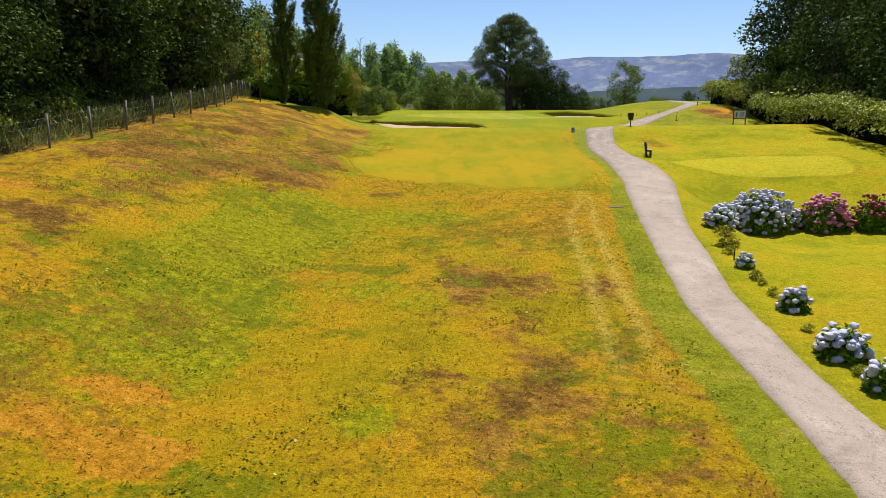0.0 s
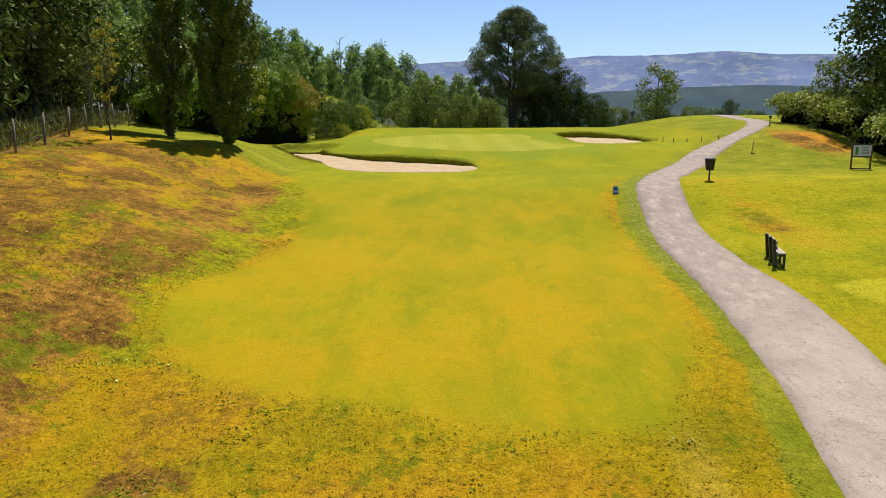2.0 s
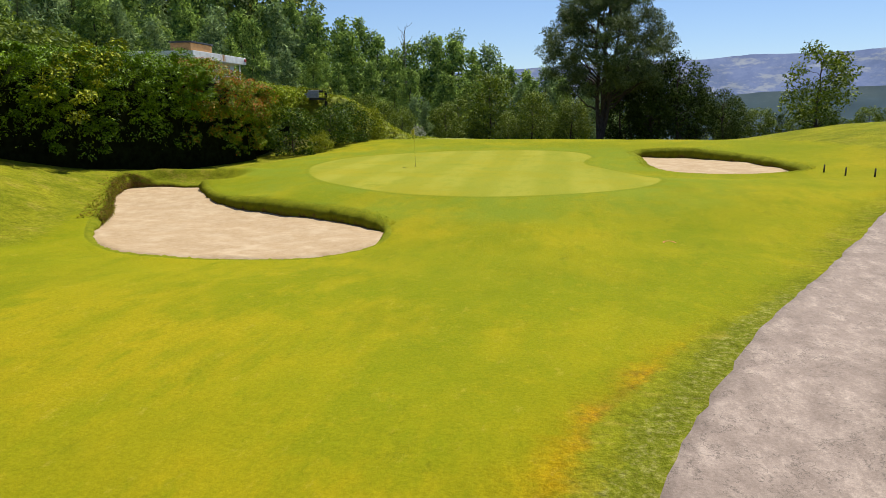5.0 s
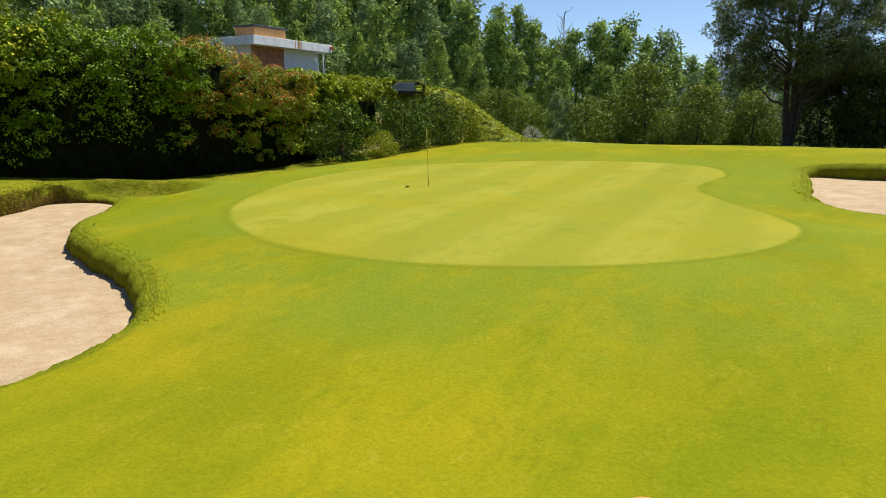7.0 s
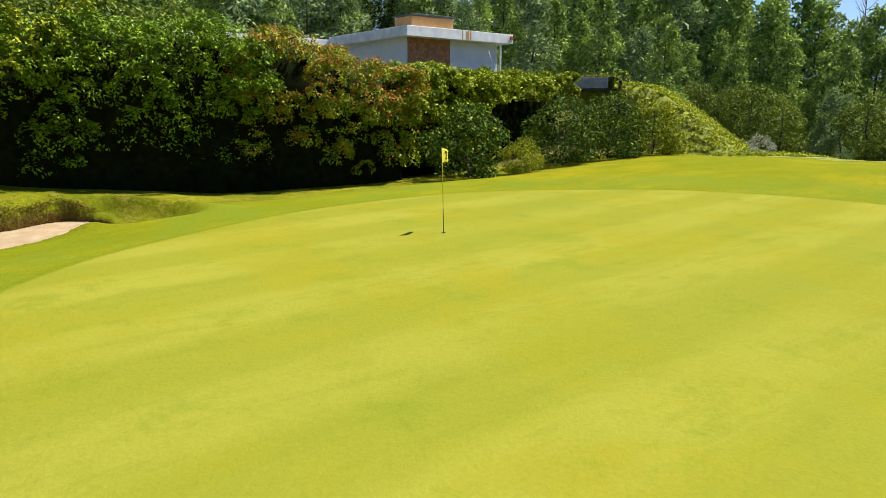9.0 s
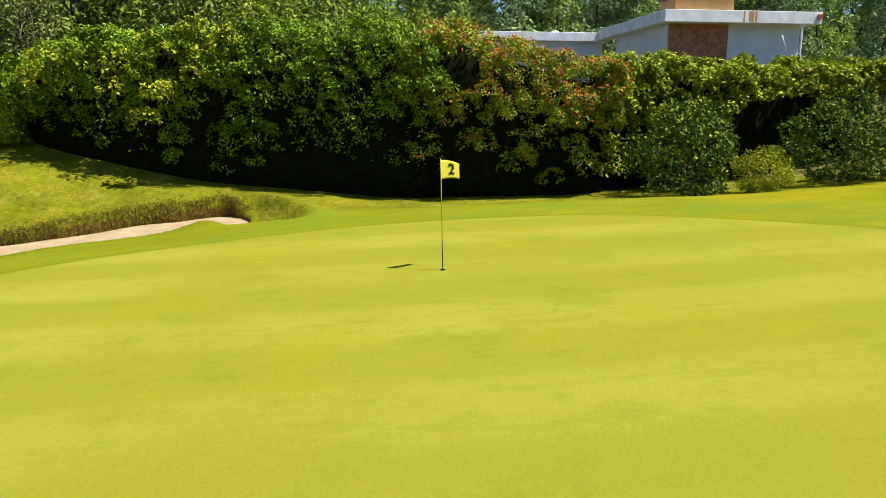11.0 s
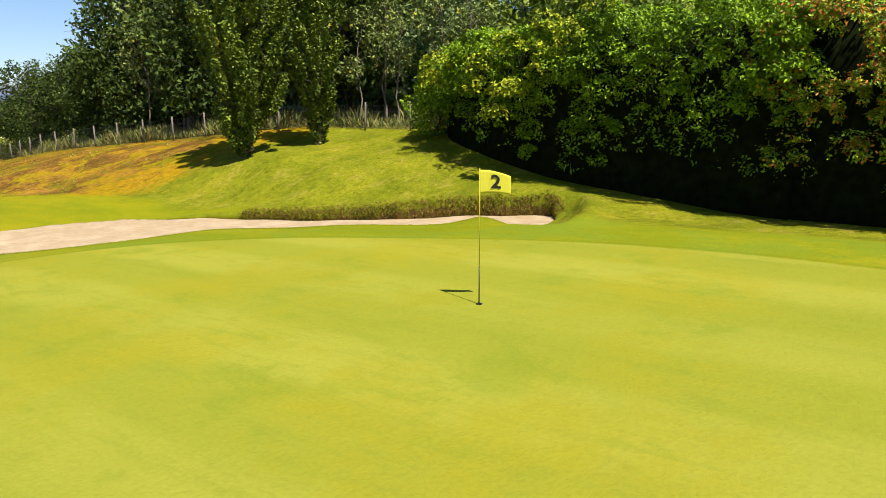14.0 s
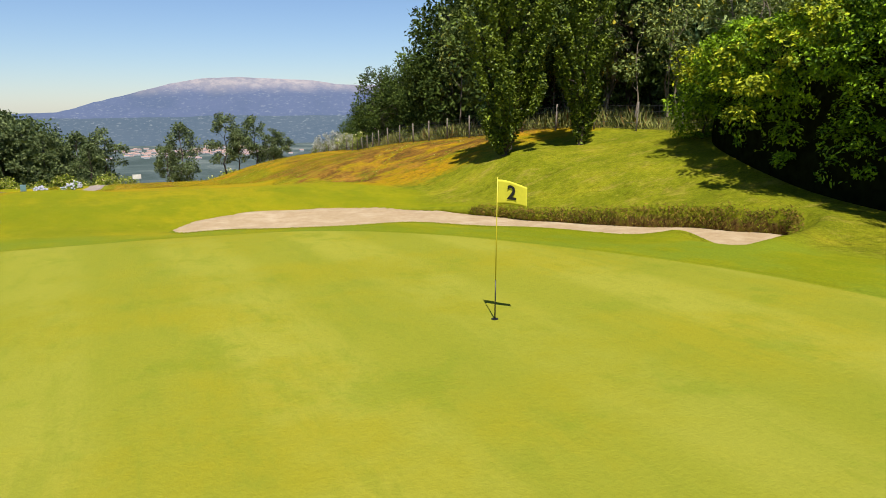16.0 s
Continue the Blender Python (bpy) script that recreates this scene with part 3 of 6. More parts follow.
give(me, "in_green", np.clip(inside(GREEN, gxx, gyy)[0], -20, 20))
give(me, "in_fairway", np.clip(inside(FAIRWAY, gxx, gyy)[0], -20, 20))
give(me, "in_tee", np.clip(np.maximum(inside(TEE, gxx, gyy)[0], np.minimum(inside(TEE_B, gxx, gyy)[0], -0.06)), -20, 20))
path_x = np.interp(gyy, PATH_LINE[:, 1], PATH_LINE[:, 0])
dry = 0.68 * smooth(-5.2, -8.0, gxx) * (1 - smooth(-33, -23, gyy)) * smooth(-64, -54, gyy) * smooth(-60, -20, gxx) + 1.1 * np.exp(-(((gxx - 29.6) / 2.6) ** 2 + ((gyy + 11) / 7.5) ** 2)) + 0.35 * (1 - smooth(-66, -54, gyy)) * smooth(5.5, 2, np.abs(gxx - 3)) + 0.45 * smooth(-9.5, -12, gxx) * (1 - smooth(-62, -54, gyy)) + 0.5 * np.exp(-(((gxx - 15.2) / 2.2) ** 2 + ((gyy + 38) / 4.5) ** 2))
for px, py, rx, ry, k in ((-13.6, -69.8, 1.2, 0.6, 0.9), (-9.2, -55.9, 2.2, 1.6, 0.9), (1.0, -70, 1.6, 2.2, 0.55), (2.2, -78, 2.2, 1.8, 0.35), (-13, -57, 4, 3, 0.5), (-5.9, -40, 0.8, 3.0, 0.5), (-3.4, -56.6, 2.0, 0.9, 0.7), (-7.6, -50.6, 1.6, 1.4, 0.5)):
    dry = dry + k * np.exp(-(((gxx - px) / rx) ** 2 + ((gyy - py) / ry) ** 2))
give(me, "dryness", dry)
verdure = 0 * gxx
for px, py, rx, ry, k in ((-7.2, -67.5, 2.6, 6.0, 1.15), (-6.6, -75, 2.0, 3.4, 1.15), (-9.6, -79, 2.0, 2.5, 0.7), (-6.4, -60.3, 2.1, 1.8, 1.0), (-1.45, -79.4, 0.8, 0.7, 1.2), (-2.2, -71, 1.4, 2.2, 0.6), (-6.6, -44, 1.2, 2.2, 0.9), (-5.7, -51.6, 1.0, 0.9, 0.8), (-5.6, -36, 0.9, 2.0, 0.7), (-1.0, -61, 3.4, 1.6, 0.8), (-5, -64, 3.2, 3.0, 0.45), (5.2, -70, 1.6, 5, 0.4), (0.3, -72.5, 1.2, 1.6, 0.5), (-8.5, -45, 1.6, 3.0, 0.7), (-6.3, -36, 1.6, 9.0, 0.9), (-7.5, -50, 1.5, 2.5, 0.7)):
    verdure = verdure + k * np.exp(-(((gxx - px) / rx) ** 2 + ((gyy - py) / ry) ** 2))
give(me, "verdure", verdure)
give(me, "gold", 0.95 * (1 - smooth(-48, -24, gyy)))
beyond = np.maximum.reduce([smooth(0.3, 2.0, np.interp(gyy, [-106, -66, -54, -40, -30, -22, -16, -12, 0, 9, 20, 26, 34], [-22.5, -19, -17.2, -17.3, -18.6, -20.4, -20.5, -18, -16, -15, -13.5, -11, -8]) - gxx), smooth(33, 37, gyy) * smooth(30, 20, gxx), smooth(45, 60, gyy), smooth(33, 35, gxx) * (1 - smooth(-2, 6, gyy)), smooth(-104, -114, gyy)])
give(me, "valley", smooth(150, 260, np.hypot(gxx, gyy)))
give(me, "woodland", np.maximum(beyond, smooth(90, 130, np.hypot(gxx, gyy))))
lushness = np.maximum.reduce([smooth(0.3, 1.5, gxx - path_x) * (1 - smooth(28, 34, gxx)), smooth(-31, -21, gyy) * (1 - 0.28 * smooth(-8, -11, gxx) * (1 - smooth(-15, -7, gyy))), smooth(2.8, 1.5, np.abs(gxx - path_x)) * 0.9 + 0 * gxx])
lushness = lushness * (1 - 1.0 * np.exp(-(((gxx - 29.8) / 2.4) ** 2 + ((gyy + 10.5) / 7) ** 2))) * (1 - 0.62 * np.exp(-(((gxx - 15.2) / 2.0) ** 2 + ((gyy + 38) / 4) ** 2)))
give(me, "lushness", lushness)
give(me, "lawn", smooth(0.3, 1.6, gxx - path_x) * (1 - smooth(-32, -20, gyy)))
soil = 0 * gxx
for px, py, rx, ry, k in ((-6.4, -78.7, 1.4, 0.65, 0.9), (-5.4, -80.7, 1.3, 0.8, 1.1), (-7.5, -80.4, 1.0, 0.5, 0.9), (-15.6, -67.2, 1.2, 0.9, 1.0), (-10.5, -77.5, 1.0, 0.5, 0.7), (-12.5, -72.2, 1.4, 0.5, 0.6), (30.6, -9.5, 1.0, 3.6, 0.8), (30.9, -14.5, 0.7, 2.0, 0.6)):
    soil = soil + k * np.exp(-(((gxx - px) / rx) ** 2 + ((gyy - py) / ry) ** 2))
give(me, "soil", soil)
give(me, "verge", smooth(2.3, 1.2, path_x - gxx) * (gxx < path_x) * smooth(-56, -48, gyy) * (1 - smooth(-26, -18, gyy)))
ruts = [np.interp(gyy, [-80, -74, -68.7, -61, -57], xs) for xs in ([3.7, 4.3, 4.8, 5.4, 6.6], [4.8, 5.3, 5.75, 6.5, 7.0])]
give(me, "tracks", np.maximum(*[np.exp(-(((gxx - r) / 0.17) ** 2)) for r in ruts]) * smooth(-80, -72, gyy) * (1 - smooth(-60, -53, gyy)))
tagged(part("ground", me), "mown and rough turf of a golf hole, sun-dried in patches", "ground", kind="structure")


# ---- bunker sand ----
s = Mat("sand", 0.95, 0.0, 0.1)
s.colour(s.mix(s.step(s.noise(1.2, 6.0, 0.7), 0.4, 0.7), s.ramp(s.noise(5.0, 6.0, 0.7, seed=2), (0.3, SAND[0]), (0.7, SAND[1])), SAND[2]))
s.colour(s.mix(s.step(s.noise(1.6, 6.0, 0.7, (1.0, 5.0, 1, 35), 8), 0.50, 0.66, 0, 0.3), s.b.inputs["Base Color"].links[0].from_socket, SAND[0]))
s.bump(s.math("ADD", s.noise(14.0, 5.0, 0.7), s.noise(2.0, 3.0)), 0.6, 0.05)
for outline, level in SANDS:
    (x0, y0), (x1, y1) = outline.min(0) - 0.6, outline.max(0) + 0.6
    sx, sy = np.meshgrid(np.arange(x0, x1, 0.25), np.arange(y0, y1, 0.25))
    d, near = inside(outline, sx, sy)
    sz = level(sx, sy) + 0.05 * waves(sx, sy, 0.9, 1.0) + 0.05 * np.exp(-np.maximum(d, 0) / 0.9) - 0.35 * smooth(0.0, -0.3, d)
    k = np.arange(sx.size).reshape(sx.shape)
    f = np.stack([k[:-1, :-1], k[:-1, 1:], k[1:, 1:], k[1:, :-1]], -1).reshape(-1, 4)
    keep = (np.maximum(d, -0.5).ravel()[f] > -0.45).all(1)
    used = np.unique(f[keep])
    remap = np.zeros(sx.size, int)
    remap[used] = np.arange(len(used))
    sand = mesh_of("bunker_sand", np.stack([sx, sy, sz], -1).reshape(-1, 3)[used], remap[f[keep]], s.m)
    tagged(part("bunker_sand", sand), "pale raked sand in a turf-edged golf bunker", "bunker", "bunkers", "structure")


# turf lips: a rounded overhanging edge from the turf down to the sand
lipm = Mat("bunker_lip_turf", 0.95, 0.0, 0.05)
down = lipm.attr("down")
lip_green = lipm.ramp(lipm.noise(3.0, 6.0, 0.75), (0.35, LUSH[0]), (0.65, LUSH[1]))
lip_soil = lipm.ramp(lipm.noise(7.0, 6.0, 0.75, seed=3), (0.36, (0.05, 0.03, 0.010)), (0.5, (0.15, 0.09, 0.025)), (0.62, (0.12, 0.13, 0.008)))
lipm.colour(lipm.mix(lipm.step(lipm.math("ADD", down, lipm.math("MULTIPLY", lipm.math("SUBTRACT", lipm.noise(2.2, 5.0, 0.7, seed=6), 0.5), 1.2)), lipm.step(lipm.attr("bank"), 0.2, 0.8, 0.72, 0.25), lipm.step(lipm.attr("bank"), 0.2, 0.8, 0.98, 0.65)), lip_green, lip_soil)).bump(lipm.noise(12.0, 5.0, 0.75), 0.9, 0.06)
for outline, level in SANDS:
    fine_line = closed(outline[::2], 7)
    n = len(fine_line)
    way = np.roll(fine_line, -1, 0) - np.roll(fine_line, 1, 0)
    way /= np.linalg.norm(way, axis=1, keepdims=True) + 1e-9
    side = np.stack([way[:, 1], -way[:, 0]], 1)
    if inside(outline, *(fine_line + 0.05 * side).T)[0].mean() < 0:
        side = -side
    at_top, at_sand = lie(*fine_line.T) + 0.015, level(*fine_line.T) - 0.06
    drop = np.maximum(at_top - at_sand, 0.05)
    bulge = (0.06 + 0.36 * np.clip(drop, 0, 0.6)) * (1 + 0.35 * waves(*fine_line.T, 0.35, 3.0) + 0.3 * waves(*fine_line.T, 1.2, 5.0))
    ring = [(-0.30, 0.0, 0.0), (-0.06, 0.0, 0.0), (0.45, 0.10, 0.15), (0.9, 0.36, 0.4), (1.0, 0.62, 0.75), (0.8, 1.0, 1.0)]
    vs, dn = [], []
    for o, fall, dd in ring:
        off = np.where(o < 0, o, o * bulge) + rng.normal(0, 0.018 if o > 0 else 0.01, n)
        q = fine_line + side * off[:, None]
        zz = (lie(*q.T) + 0.012 - (0.03 if o == -0.30 else 0)) if o < 0 else at_top - drop * fall
        vs.append(np.column_stack([q, zz + rng.normal(0, 0.012, n) * (o > 0)]))
        dn.append(np.full(n, dd) * np.clip(drop / 0.35, 0, 1))
    k = np.arange(6 * n).reshape(6, n)
    f = np.stack([k[:-1], np.roll(k[:-1], -1, 1), np.roll(k[1:], -1, 1), k[1:]], -1).reshape(-1, 4)
    lip_me = mesh_of("bunker_lip", np.concatenate(vs), f, lipm.m)
    give(lip_me, "down", np.concatenate(dn))
    give(lip_me, "bank", np.tile(smooth(-14.8, -15.8, fine_line[:, 0] + 0.75 * fine_line[:, 1]) * smooth(-4, -6, fine_line[:, 0]) * smooth(-15, -12, fine_line[:, 1]), 6))
    tagged(part("bunker_lip", lip_me), "ragged grassy lip round the bunker with bare soil below", "bunker lip", "bunkers", "structure")


# ---- the cart path ----
def along(line, step):
    p = np.array(line, float)
    seg = np.hypot(*np.diff(p, axis=0).T)
    at = np.r_[0, np.cumsum(seg)]
    u = np.arange(0, at[-1], step)
    dense = np.stack([np.interp(u, at, p[:, n]) for n in (0, 1)], 1)
    w = np.exp(-0.5 * (np.arange(-9, 10) / (3.0 / step * 0.45)) ** 2)
    w /= w.sum()
    padded = np.concatenate([np.repeat(dense[:1], 9, 0), dense, np.repeat(dense[-1:], 9, 0)])
    dense = np.stack([np.convolve(padded[:, n], w, "valid") for n in (0, 1)], 1)
    way = np.gradient(dense, axis=0)
    way /= np.linalg.norm(way, axis=1, keepdims=True)
    return dense, np.stack([way[:, 1], -way[:, 0]], 1)


line, right = along(PATH_LINE, 0.4)
halves = np.interp(line[:, 1], [-81, -77, -72, -65, -60, -56, -51.7, -46.5, -43.5, -40, -30], [0.80, 0.78, 0.84, 0.93, 1.08, 1.28, 1.52, 1.45, 1.18, 1.09, 1.06]) + 0.03 * np.sin(np.arange(len(line)) * 0.31) + rng.normal(0, 0.012, len(line))
cross = np.array([-1.0, -0.985, -0.6, -0.2, 0.2, 0.6, 0.985, 1.0])
lift = np.array([-0.08, 0.035, 0.045, 0.05, 0.05, 0.045, 0.035, -0.08])
pv = line[:, None] + right[:, None] * (cross * 1.0)[None, :, None] * halves[:, None, None]
pv[:, (0, 1)] += right[:, None] * rng.normal(0, 0.02, (len(line), 1, 1))
pz = lie(pv[..., 0], pv[..., 1]) + lift
k = np.arange(pz.size).reshape(pz.shape)
f = np.stack([k[:-1, :-1], k[:-1, 1:], k[1:, 1:], k[1:, :-1]], -1).reshape(-1, 4)
p = Mat("path_concrete", 0.85, 0.0, 0.3)
pc = p.ramp(p.noise(0.7, 6.0, 0.7), (0.3, CONCRETE[0]), (0.7, CONCRETE[1]))
pc = p.mix(p.step(p.noise(5.0, 6.0, 0.75, seed=3), 0.55, 0.7, 0, 0.6), pc, CONCRETE[2])
pc = p.mix(p.step(p.noise(0.25, 3.0, seed=11), 0.55, 0.75, 0, 0.35), pc, CONCRETE[3])
pc = p.mix(p.step(p.noise(1.4, 7.0, 0.8, (1.0, 0.4, 1, 20), 21), 0.55, 0.66, 0, 0.5), pc, CONCRETE[3])
pc = p.mix(p.step(p.noise(0.5, 6.0, 0.75, seed=27), 0.54, 0.66, 0, 0.5), pc, CONCRETE[2])
sep = p.t.nodes.new("ShaderNodeSeparateXYZ")
p.t.links.new(p.place.outputs["Position"], sep.inputs[0])
aged = p.step(p.math("ADD", sep.outputs["Y"], p.math("MULTIPLY", p.noise(0.4, 3.0, seed=41), 8.0)), -50, -36, 0, 0.85)
pc = p.mix(aged, pc, p.ramp(p.noise(2.2, 8.0, 0.8, (1.0, 0.5, 1, 15), 43), (0.35, (0.155, 0.116, 0.092)), (0.52, (0.235, 0.182, 0.148)), (0.66, (0.38, 0.305, 0.25))))
pc = p.mix(1.0, pc, p.ramp(p.noise(24.0, 6.0, 0.8, seed=53), (0.3, 0.72), (0.5, 1.0), (0.7, 1.25)), "MULTIPLY")
crack = p.math("ABSOLUTE", p.math("SUBTRACT", p.noise(0.9, 5.0, 0.7, seed=35), 0.5))
pc = p.mix(p.step(crack, 0.0, 0.008, 0.6, 0.0), pc, (0.06, 0.05, 0.04))
p.colour(pc).bump(p.math("ADD", p.noise(60.0, 3.0), p.noise(6.0, 5.0)), 0.4, 0.02)
tagged(part("cart_path", mesh_of("cart_path", np.concatenate([pv, pz[..., None]], -1).reshape(-1, 3), f, p.m)), "pinkish grey worn concrete cart path winding over the turf", "path", kind="structure")


# ---- plants ----
LEAF = {
    "laurel": foliage("laurel_leaves", (0.012, 0.045, 0.002), (0.295, 0.460, 0.009), glow=0.08, gloss=0.3, spec=0.16),
    "photinia": foliage("photinia_leaves", (0.030, 0.070, 0.004), (0.420, 0.570, 0.024), (0.70, 0.22, 0.03), 0.11, 0.08, gloss=0.3, spec=0.16),
    "red": foliage("red_shoots", (0.26, 0.06, 0.014), (0.64, 0.20, 0.04), glow=0.3),
    "orange": foliage("orange_leaves", (0.30, 0.10, 0.015), (0.72, 0.30, 0.05), glow=0.3),
    "creeper": foliage("creeper_leaves", (0.05, 0.10, 0.004), (0.46, 0.52, 0.018), (0.40, 0.24, 0.03), 0.06, 0.25),
    "golden": foliage("golden_leaves", (0.06, 0.09, 0.004), (0.50, 0.52, 0.018), glow=0.15),
    "poplar": foliage("poplar_leaves", (0.020, 0.040, 0.004), (0.235, 0.300, 0.024), glow=0.06, gloss=0.3, spec=0.2),
    "pine": foliage("pine_needles", (0.016, 0.034, 0.012), (0.185, 0.225, 0.080), glow=0.2),
    "wood": foliage("woodland_leaves", (0.032, 0.052, 0.018), (0.330, 0.390, 0.105), (0.40, 0.33, 0.03), 0.06, 0.12, 0.6, 0.06),
    "oak": foliage("oak_leaves", (0.006, 0.015, 0.004), (0.105, 0.150, 0.028), glow=0.10, gloss=0.6, spec=0.06),
    "hill": foliage("hillside_leaves", (0.038, 0.092, 0.030), (0.480, 0.610, 0.130), glow=0.3, gloss=0.7, spec=0.05),
    "euca": foliage("eucalyptus_leaves", (0.044, 0.092, 0.044), (0.410, 0.520, 0.205), glow=0.3, gloss=0.7, spec=0.05),
    "spring": foliage("bright_leaves", (0.024, 0.055, 0.007), (0.270, 0.330, 0.030), glow=0.22),
    "bramble": foliage("bramble_leaves", (0.040, 0.078, 0.008), (0.42, 0.46, 0.050), (0.66, 0.62, 0.26), 0.14, 0.3),
    "grass": foliage("grass_blades", (0.16, 0.15, 0.005), (0.36, 0.27, 0.015), (0.42, 0.24, 0.03), 0.25, 0.3, 0.8),
    "tuft": foliage("long_turf", (0.10, 0.125, 0.0037), (0.27, 0.28, 0.0124), (0.20, 0.13, 0.0248), 0.08, 0.25, 0.8),
    "weed": foliage("weed_leaves", (0.16, 0.18, 0.0054), (0.30, 0.31, 0.020), (0.55, 0.52, 0.16), 0.12, glow=0.35, gloss=0.7),
    "bank": foliage("creeping_plants", (0.14, 0.19, 0.008), (0.50, 0.52, 0.020), (0.42, 0.30, 0.03), 0.06, 0.25),
    "brush": foliage("dry_brush", (0.05, 0.075, 0.012), (0.34, 0.33, 0.10), (0.20, 0.13, 0.04), 0.15, 0.2, 0.8),
    "blossom": foliage("white_blossom", (0.10, 0.12, 0.06), (0.70, 0.68, 0.62), glow=0.3),
    "fern": foliage("feathery_dark_leaves", (0.008, 0.028, 0.004), (0.135, 0.220, 0.012), (0.30, 0.33, 0.02), 0.08, 0.1),
    "olive": foliage("olive_shrub_leaves", (0.03, 0.05, 0.004), (0.34, 0.36, 0.02), glow=0.2),
    "autumn": foliage("yellowing_leaves", (0.14, 0.13, 0.01), (0.50, 0.40, 0.03), glow=0.4),
    "dead": foliage("dead_grass", (0.055, 0.036, 0.010), (0.34, 0.21, 0.040), (0.19, 0.22, 0.0090), 0.40, 0.2, 0.9),
}
bk = Mat("bark", 0.9, 0.0, 0.2)
bk.colour(bk.ramp(bk.noise(3.0, 6.0, 0.7, (4, 4, 0.6)), (0.3, (0.025, 0.018, 0.013)), (0.7, (0.11, 0.085, 0.065)))).bump(bk.noise(9.0, 5.0, 0.7, (4, 4, 0.5)), 0.8, 0.03)
BARK = bk.m
pb = Mat("pale_bark", 0.8, 0.0, 0.2)
pb.colour(pb.ramp(pb.noise(2.0, 5.0, 0.7, (3, 3, 0.5)), (0.3, (0.09, 0.07, 0.05)), (0.7, (0.30, 0.24, 0.18)))).bump(pb.noise(8.0, 4.0), 0.4, 0.02)
PALE_BARK = pb.m
# near-black: the shade deep inside the hedges, put into a colour
sh = Mat("hedge_inner_shade", 1.0, 0.0, 0.0)
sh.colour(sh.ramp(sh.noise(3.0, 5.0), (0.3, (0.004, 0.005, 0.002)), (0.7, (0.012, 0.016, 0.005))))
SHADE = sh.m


def in_ball(n, gen):
    d = gen.normal(size=(n, 3))
    d /= np.linalg.norm(d, axis=1, keepdims=True)
    return d * gen.uniform(0.25, 1.0, n)[:, None] ** 0.5


def limb(a, b, r0, r1, gen, steps=5, sag=0.06):
    a, b = np.array(a, float), np.array(b, float)
    n = np.linalg.norm(b - a)
    out = []
    for i in range(steps + 1):
        u = i / steps
        p = a + (b - a) * u
        if 0 < i < steps:
            p = p + gen.normal(0, sag * n / steps, 3)
        out.append((p, r0 + (r1 - r0) * u))
    return out


def tree_parts(kind, gen, high, wide, count, leaf, size, clear=0.25, clumps=26, trunk=0.2, profile=None, bark=None, aspect=0.5, clump=0.30, limbs=True, lean=0.03, simple=False, upward=False):
    """Trunk-with-limbs and crown meshes of a tree that stands at the origin."""
    bark = bark or BARK
    top = np.array([gen.normal(0, lean * high), gen.normal(0, lean * high), high * 0.93])
    stem = limb((0, 0, -0.3), top, trunk, trunk * 0.12, gen, 7, 0.12)
    stem[0] = (stem[0][0], trunk * 1.5)
    lines = [stem]
    centres, radii = [], []
    profile = profile or (lambda u: np.sin(np.pi * (0.12 + 0.82 * u)) ** 0.7)
    for i in range(clumps):
        u = (i + gen.uniform(0, 1)) / clumps
        h = high * (clear + (1 - clear) * u)
        r = wide * 0.5 * float(profile(u)) * gen.uniform(0.35, 1.0) ** 0.6
        a = gen.uniform(0, 2 * np.pi)
        axis = np.array([np.interp(h, [q[0][2] for q in stem], [q[0][n] for q in stem]) for n in (0, 1)])
        cpos = np.array([axis[0] + r * np.cos(a), axis[1] + r * np.sin(a), h])
        centres.append(cpos)
        radii.append(clump * wide * gen.uniform(0.55, 1.15) * (0.6 + 0.4 * float(profile(u))))
        if limbs and i % 2 == 0:
            root_h = max(clear * high * 0.6, h - gen.uniform(0.15, 0.35) * (high - h * 0.3) * 0.6)
            root = np.array([np.interp(root_h, [q[0][2] for q in stem], [q[0][n] for q in stem]) for n in (0, 1)] + [root_h])
            lines.append(limb(root, cpos, trunk * 0.32 * (1 - 0.6 * u), trunk * 0.05, gen, 4, 0.25))
    centres, radii = np.array(centres), np.array(radii)
    share = radii**2 / (radii**2).sum()
    pick = gen.choice(len(centres), count, p=share)
    d = in_ball(count, gen)
    squash = np.array([0.8, 0.8, 1.8]) if upward else np.array([1.0, 1.0, 0.75])
    if upward:
        out = unit(np.column_stack([centres[pick][:, :2] - top[:2] * (centres[pick][:, 2:] / high), np.zeros(count)]))
        spray = gen.uniform(-1, 1, count)
        d = d * 0.55 * (1.15 - 0.5 * np.abs(spray))[:, None] + np.array([0, 0, 1.9]) * spray[:, None] + out * (0.75 * spray)[:, None]
        squash = 1.0
        inner = gen.uniform(0, 1, count) < 0.22
        d = np.where(inner[:, None], d - out * (0.6 * np.linalg.norm(centres[pick][:, :2], axis=1) / radii[pick])[:, None], d)
    places = centres[pick] + d * radii[pick][:, None] * squash
    places[:, 2] = np.maximum(places[:, 2], 0.15)
    v, f = leaves(places, size, aspect, 0.1, d * 0.8, 1.0, gen, simple)
    tv, tf = tubes(lines)
    return mesh_of(kind + "_trunk", tv, tf, bark), mesh_of(kind + "_crown", v, f, leaf, False)


def tree(name, label, meshes, at, group="", category="tree"):
    ob = thing(name, label, category, group, at)
    part("trunk", meshes[0], ob)
    part("crown", meshes[1], ob)
    return ob


def stand(x, y, scale=1.0, turn=0.0, sink=0.05):
    return pose(x, y, z_at(x, y) - sink, 0, 0, turn) @ Matrix.Scale(scale, 4)


def put_copy(ob, x, y, scale, turn, label="", squeeze=1.0):
    made = copy_thing(ob, stand(x, y, 1.0, turn))
    made.scale = (scale, scale, scale * squeeze)
    if label:
        tagged(made, label)
    return made


